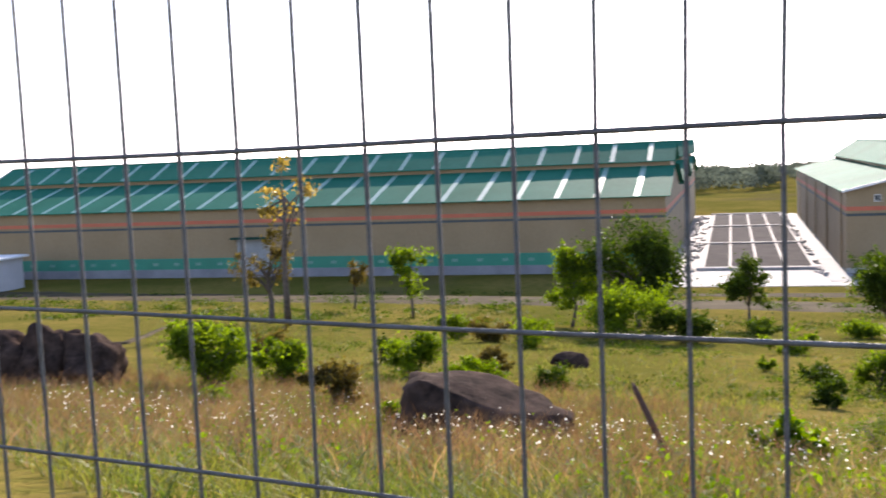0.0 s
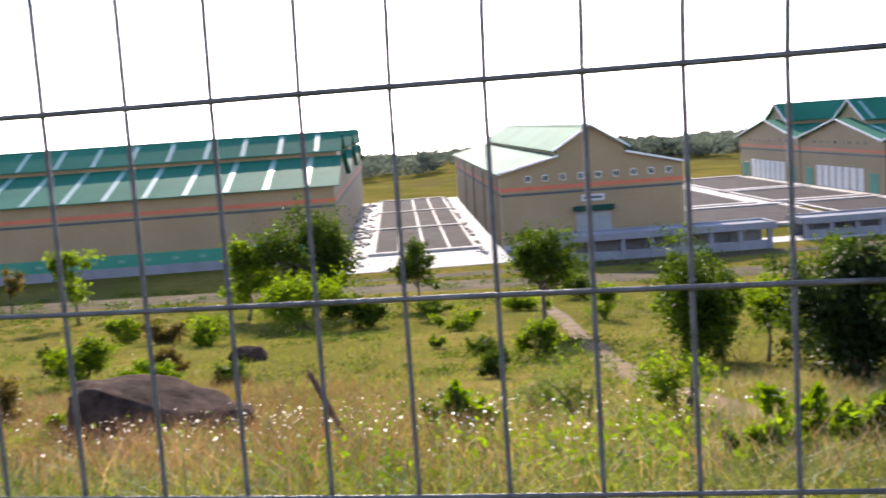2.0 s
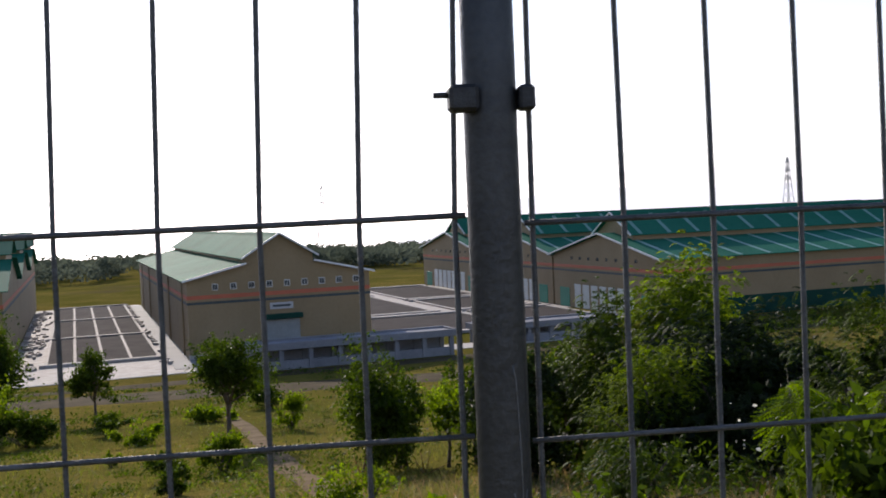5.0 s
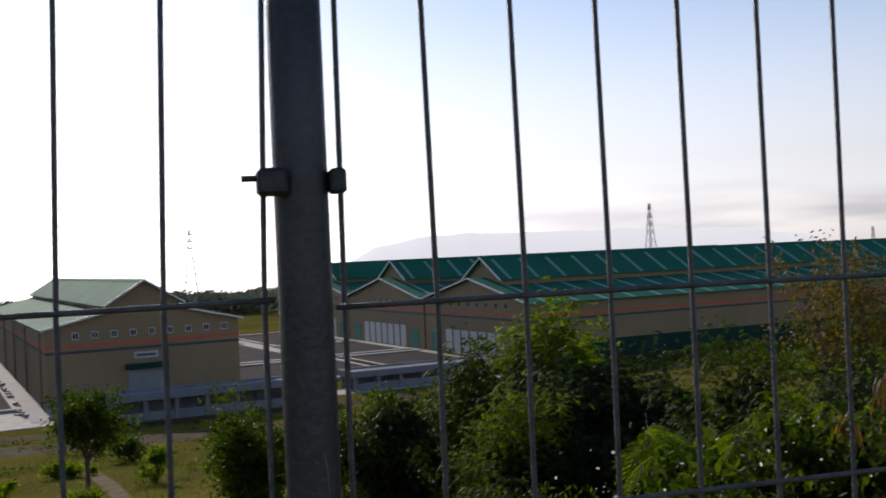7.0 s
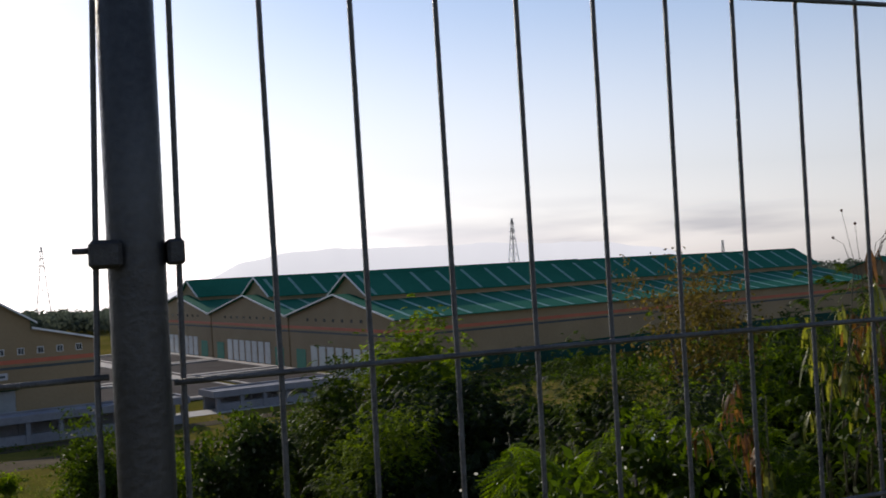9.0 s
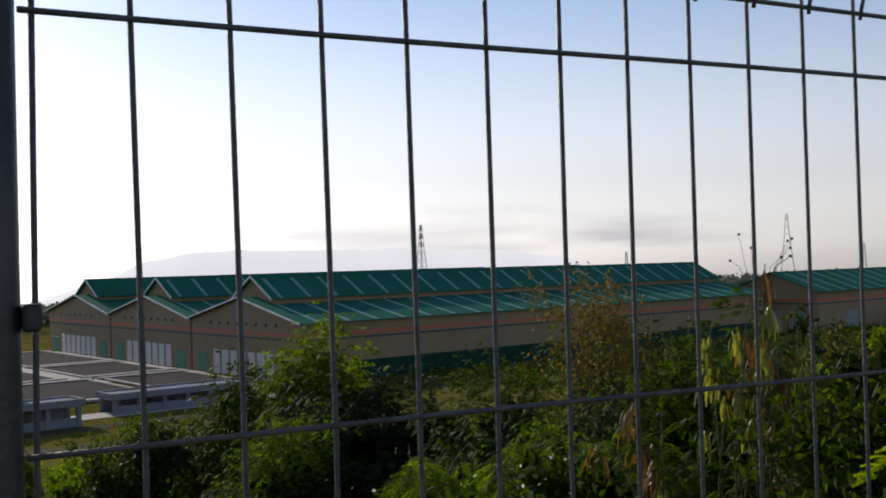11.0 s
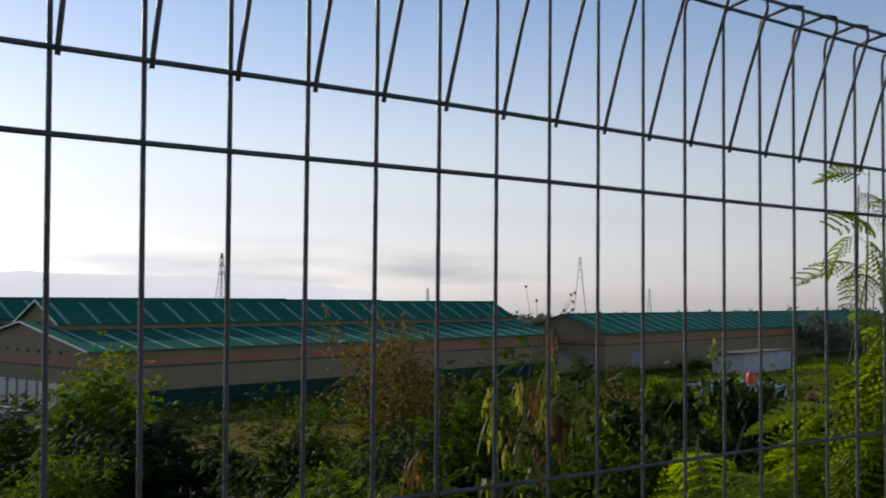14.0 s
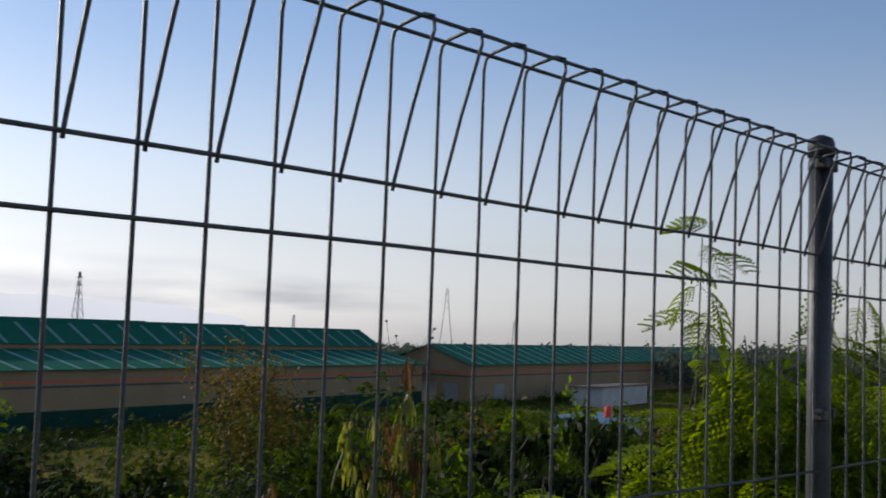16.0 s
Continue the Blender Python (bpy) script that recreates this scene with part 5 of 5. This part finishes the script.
gz = np.array([lie(a, b) for a, b in zip(gx, gy)]) + rng.uniform(0.18, 0.5, len(gx))
ob = part("wild_flowers", quads("wild_flowers", leaf_quads(rng, np.stack([gx, gy, gz], 1), 0.030, 0.9, 0, 0.2), M_FLOWER), None)
tagged(ob, "small white wild flowers scattered over the grass", "flowers", kind="stuff")
gx, gy = rng.uniform(2.2, 4.4, 40), rng.uniform(4.3, 6.2, 40)
gz = np.array([lie(a, b) for a, b in zip(gx, gy)]) + rng.uniform(0.7, 1.15, len(gx))
ob = part("pale_flowers", quads("pale_flowers", leaf_quads(rng, np.stack([gx, gy, gz], 1), 0.03, 0.7, 0, 0.2), M_FLOWER), None)
tagged(ob, "pale flowers among the leaves near the fence", "flowers", kind="stuff")


def scrub():
    """Low weeds in clumps along the foot of the bank."""
    rng = np.random.default_rng(9)
    pts = []
    for k in range(1000):
        t = rng.uniform(62, 90)
        s = rng.uniform(-75, 125)
        x, y = plain(s, t)
        if noise.noise(Vector((x * 0.07, y * 0.12, 1))) < -0.1:
            continue
        r = rng.uniform(0.4, 1.6)
        n = int(40 * r)
        p = rng.normal(size=(n, 3)) * np.array([r, r * 0.6, 0.28 * r]) * 0.5
        p[:, 2] = np.abs(p[:, 2])
        pts.append(p + np.array([x, y, lie(x, y)]))
    for k in range(330):
        x, y = plain(rng.uniform(60, 175), rng.uniform(82, 100.5))
        r = rng.uniform(0.8, 2.4)
        n = int(70 * r)
        p = rng.normal(size=(n, 3)) * np.array([r, r * 0.7, 0.4 * r]) * 0.5
        p[:, 2] = np.abs(p[:, 2])
        pts.append(p + np.array([x, y, lie(x, y)]))
    ob = part("scrub", quads("scrub", leaf_quads(rng, np.concatenate(pts), 0.24), M_LEAF), None)
    tagged(ob, "low green weeds along the foot of the bank", "weeds", kind="stuff")


scrub()


def plain_scrub():
    """Bushes and tall weeds over the plain in front of the eastern warehouses."""
    rng = np.random.default_rng(59)
    pts = []
    for k in range(900):
        s, t = rng.uniform(72, 215), rng.uniform(56, 93)
        if 146 < s < 200 and 60 < t < 89 or noise.noise(Vector((s * 0.06, t * 0.10, 21))) < -0.22:
            continue
        x, y = plain(s, t)
        r = rng.uniform(0.8, 2.6)
        p = rng.normal(size=(int(60 * r), 3)) * np.array([r, r, 0.55 * r]) * 0.55
        p[:, 2] = np.abs(p[:, 2])
        pts.append(p + np.array([x, y, lie(x, y)]))
    ob = part("plain_scrub", quads("plain_scrub", leaf_quads(rng, np.concatenate(pts), 0.42, 0.6), M_LEAF), None)
    tagged(ob, "dark green bushes and weeds over the plain", "weeds", kind="stuff")


plain_scrub()


def bank_weeds():
    """Low leafy clumps scattered over the middle of the bank."""
    rng = np.random.default_rng(39)
    pts = []
    for k in range(760):
        y = rng.uniform(24, 66)
        x = rng.uniform(-0.95, 0.3) * y
        if noise.noise(Vector((x * 0.09, y * 0.11, 7))) < 0.02:
            continue
        r = rng.uniform(0.25, 0.9)
        n = int(110 * r)
        p = rng.normal(size=(n, 3)) * np.array([r, r * 0.7, 0.45 * r]) * 0.5
        p[:, 2] = np.abs(p[:, 2])
        pts.append(p + np.array([x, y, lie(x, y)]))
    ob = part("bank_weeds", quads("bank_weeds", leaf_quads(rng, np.concatenate(pts), 0.11), M_LEAF), None)
    tagged(ob, "low leafy green weeds scattered over the bank", "weeds", kind="stuff")


bank_weeds()


def near_weeds():
    """Low broad-leaved weeds in clumps between the grass nearest the fence."""
    rng = np.random.default_rng(49)
    pts = []
    for k in range(620):
        y = rng.uniform(5.0, 17)
        x = rng.uniform(-1.4, 0.35) * y
        if noise.noise(Vector((x * 0.35, y * 0.35, 11))) < -0.08:
            continue
        r = rng.uniform(0.12, 0.42)
        p = rng.normal(size=(int(150 * r), 3)) * np.array([r, r, 0.5 * r]) * 0.6
        p[:, 2] = np.abs(p[:, 2]) + 0.08
        pts.append(p + np.array([x, y, lie(x, y)]))
    ob = part("near_weeds", quads("near_weeds", leaf_quads(rng, np.concatenate(pts), 0.065, 0.5), M_LEAFG), None)
    tagged(ob, "low broad-leaved green weeds among the dry grass", "weeds", kind="stuff")


near_weeds()


def thicket_floor():
    """Leafy undergrowth that fills the thicket behind the right part of the fence."""
    rng = np.random.default_rng(19)
    r = np.sqrt(rng.uniform(4.5 ** 2, 26 ** 2, 26000))
    b = np.radians(rng.uniform(14, 78, 26000))
    x, y = r * np.sin(b), r * np.cos(b)
    lump = np.array([noise.noise(Vector((a * 0.5, c * 0.5, 5))) for a, c in zip(x, y)])
    keep = lump > -0.2
    x, y, lump = x[keep], y[keep], lump[keep]
    z = np.array([lie(a, c) for a, c in zip(x, y)]) + rng.uniform(0, 1, len(x)) * (0.35 + 0.9 * np.maximum(lump + 0.2, 0))
    ob = part("undergrowth", quads("undergrowth", leaf_quads(rng, np.stack([x, y, z], 1), 0.10, 0.35), M_LEAF), None)
    tagged(ob, "leafy green undergrowth between the shrubs", "weeds", kind="stuff")


thicket_floor()


def woods():
    """Far woods that close the plain."""
    rng = np.random.default_rng(29)
    pts = []
    for k in range(1300):
        b = rng.uniform(-66, 82)
        d = rng.uniform(258, 390)
        top = float(np.interp(b, [-66, -50, -14, 6, 30, 42, 52, 62, 82], [-0.5, -0.58, -1.30, -1.36, -1.2, -0.9, -0.62, -0.2, 0.2]))
        x, y = d * math.sin(radians(b)), d * math.cos(radians(b))
        z0 = lie(x, y)
        h = (1.3 + d * math.tan(radians(top)) - z0) * rng.uniform(0.6, 1.08)
        r = rng.uniform(2.5, 7)
        n = 190
        u = unit(rng.normal(size=(n, 3))) * rng.uniform(0.5, 1.0, size=(n, 1))
        pts.append(np.array([x, y, z0 + h * 0.55]) + u * np.array([r, r, h * 0.45]) + rng.normal(size=(n, 3)) * 0.3)
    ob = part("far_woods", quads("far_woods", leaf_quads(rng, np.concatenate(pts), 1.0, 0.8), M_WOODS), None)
    tagged(ob, "green woods far off behind the plain, greyed in colour for haze", "woods", kind="stuff")


woods()


def mountain():
    """A long faint mountain ridge far beyond the plain, with haze as pale emission."""
    m = bpy.data.materials.new("haze-glowing mountain slope")
    m.use_nodes = True
    n, l = m.node_tree.nodes, m.node_tree.links
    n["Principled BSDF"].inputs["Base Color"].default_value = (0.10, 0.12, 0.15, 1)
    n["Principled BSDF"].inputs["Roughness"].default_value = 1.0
    # the slope glows pale to imitate the haze before it
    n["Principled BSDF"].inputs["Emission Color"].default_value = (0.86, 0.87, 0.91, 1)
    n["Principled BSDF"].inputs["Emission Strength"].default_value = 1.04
    bm, rows = bmesh.new(), []
    for k in range(121):
        b = 2 + 36 * k / 120
        top = float(np.interp(b, [2, 8, 11, 13, 16, 20, 25, 30, 34, 38], [-2.2, -0.6, 0.55, 1.0, 1.1, 1.0, 0.95, 0.75, 0.2, -1.6]))
        top += 0.12 * noise.noise(Vector((b * 0.6, 0, 4))) + 0.05 * noise.noise(Vector((b * 2.2, 0, 9)))
        row = []
        for d, f in ((3300, 0.0), (3420, 0.55), (3560, 0.85), (3700, 1.0)):
            z = -220 + (220 + d * math.tan(radians(top))) * f
            row.append(bm.verts.new((d * math.sin(radians(b)), d * math.cos(radians(b)), z)))
        rows.append(row)
    for r0, r1 in zip(rows, rows[1:]):
        for k in range(3):
            bm.faces.new((r0[k], r0[k + 1], r1[k + 1], r1[k])).smooth = True
    bmesh.ops.recalc_face_normals(bm, faces=bm.faces)
    tagged(part("backdrop", bm, m), "faint blue grey mountain ridge beyond the plain, glowing pale as haze", "mountain", kind="structure")


mountain()
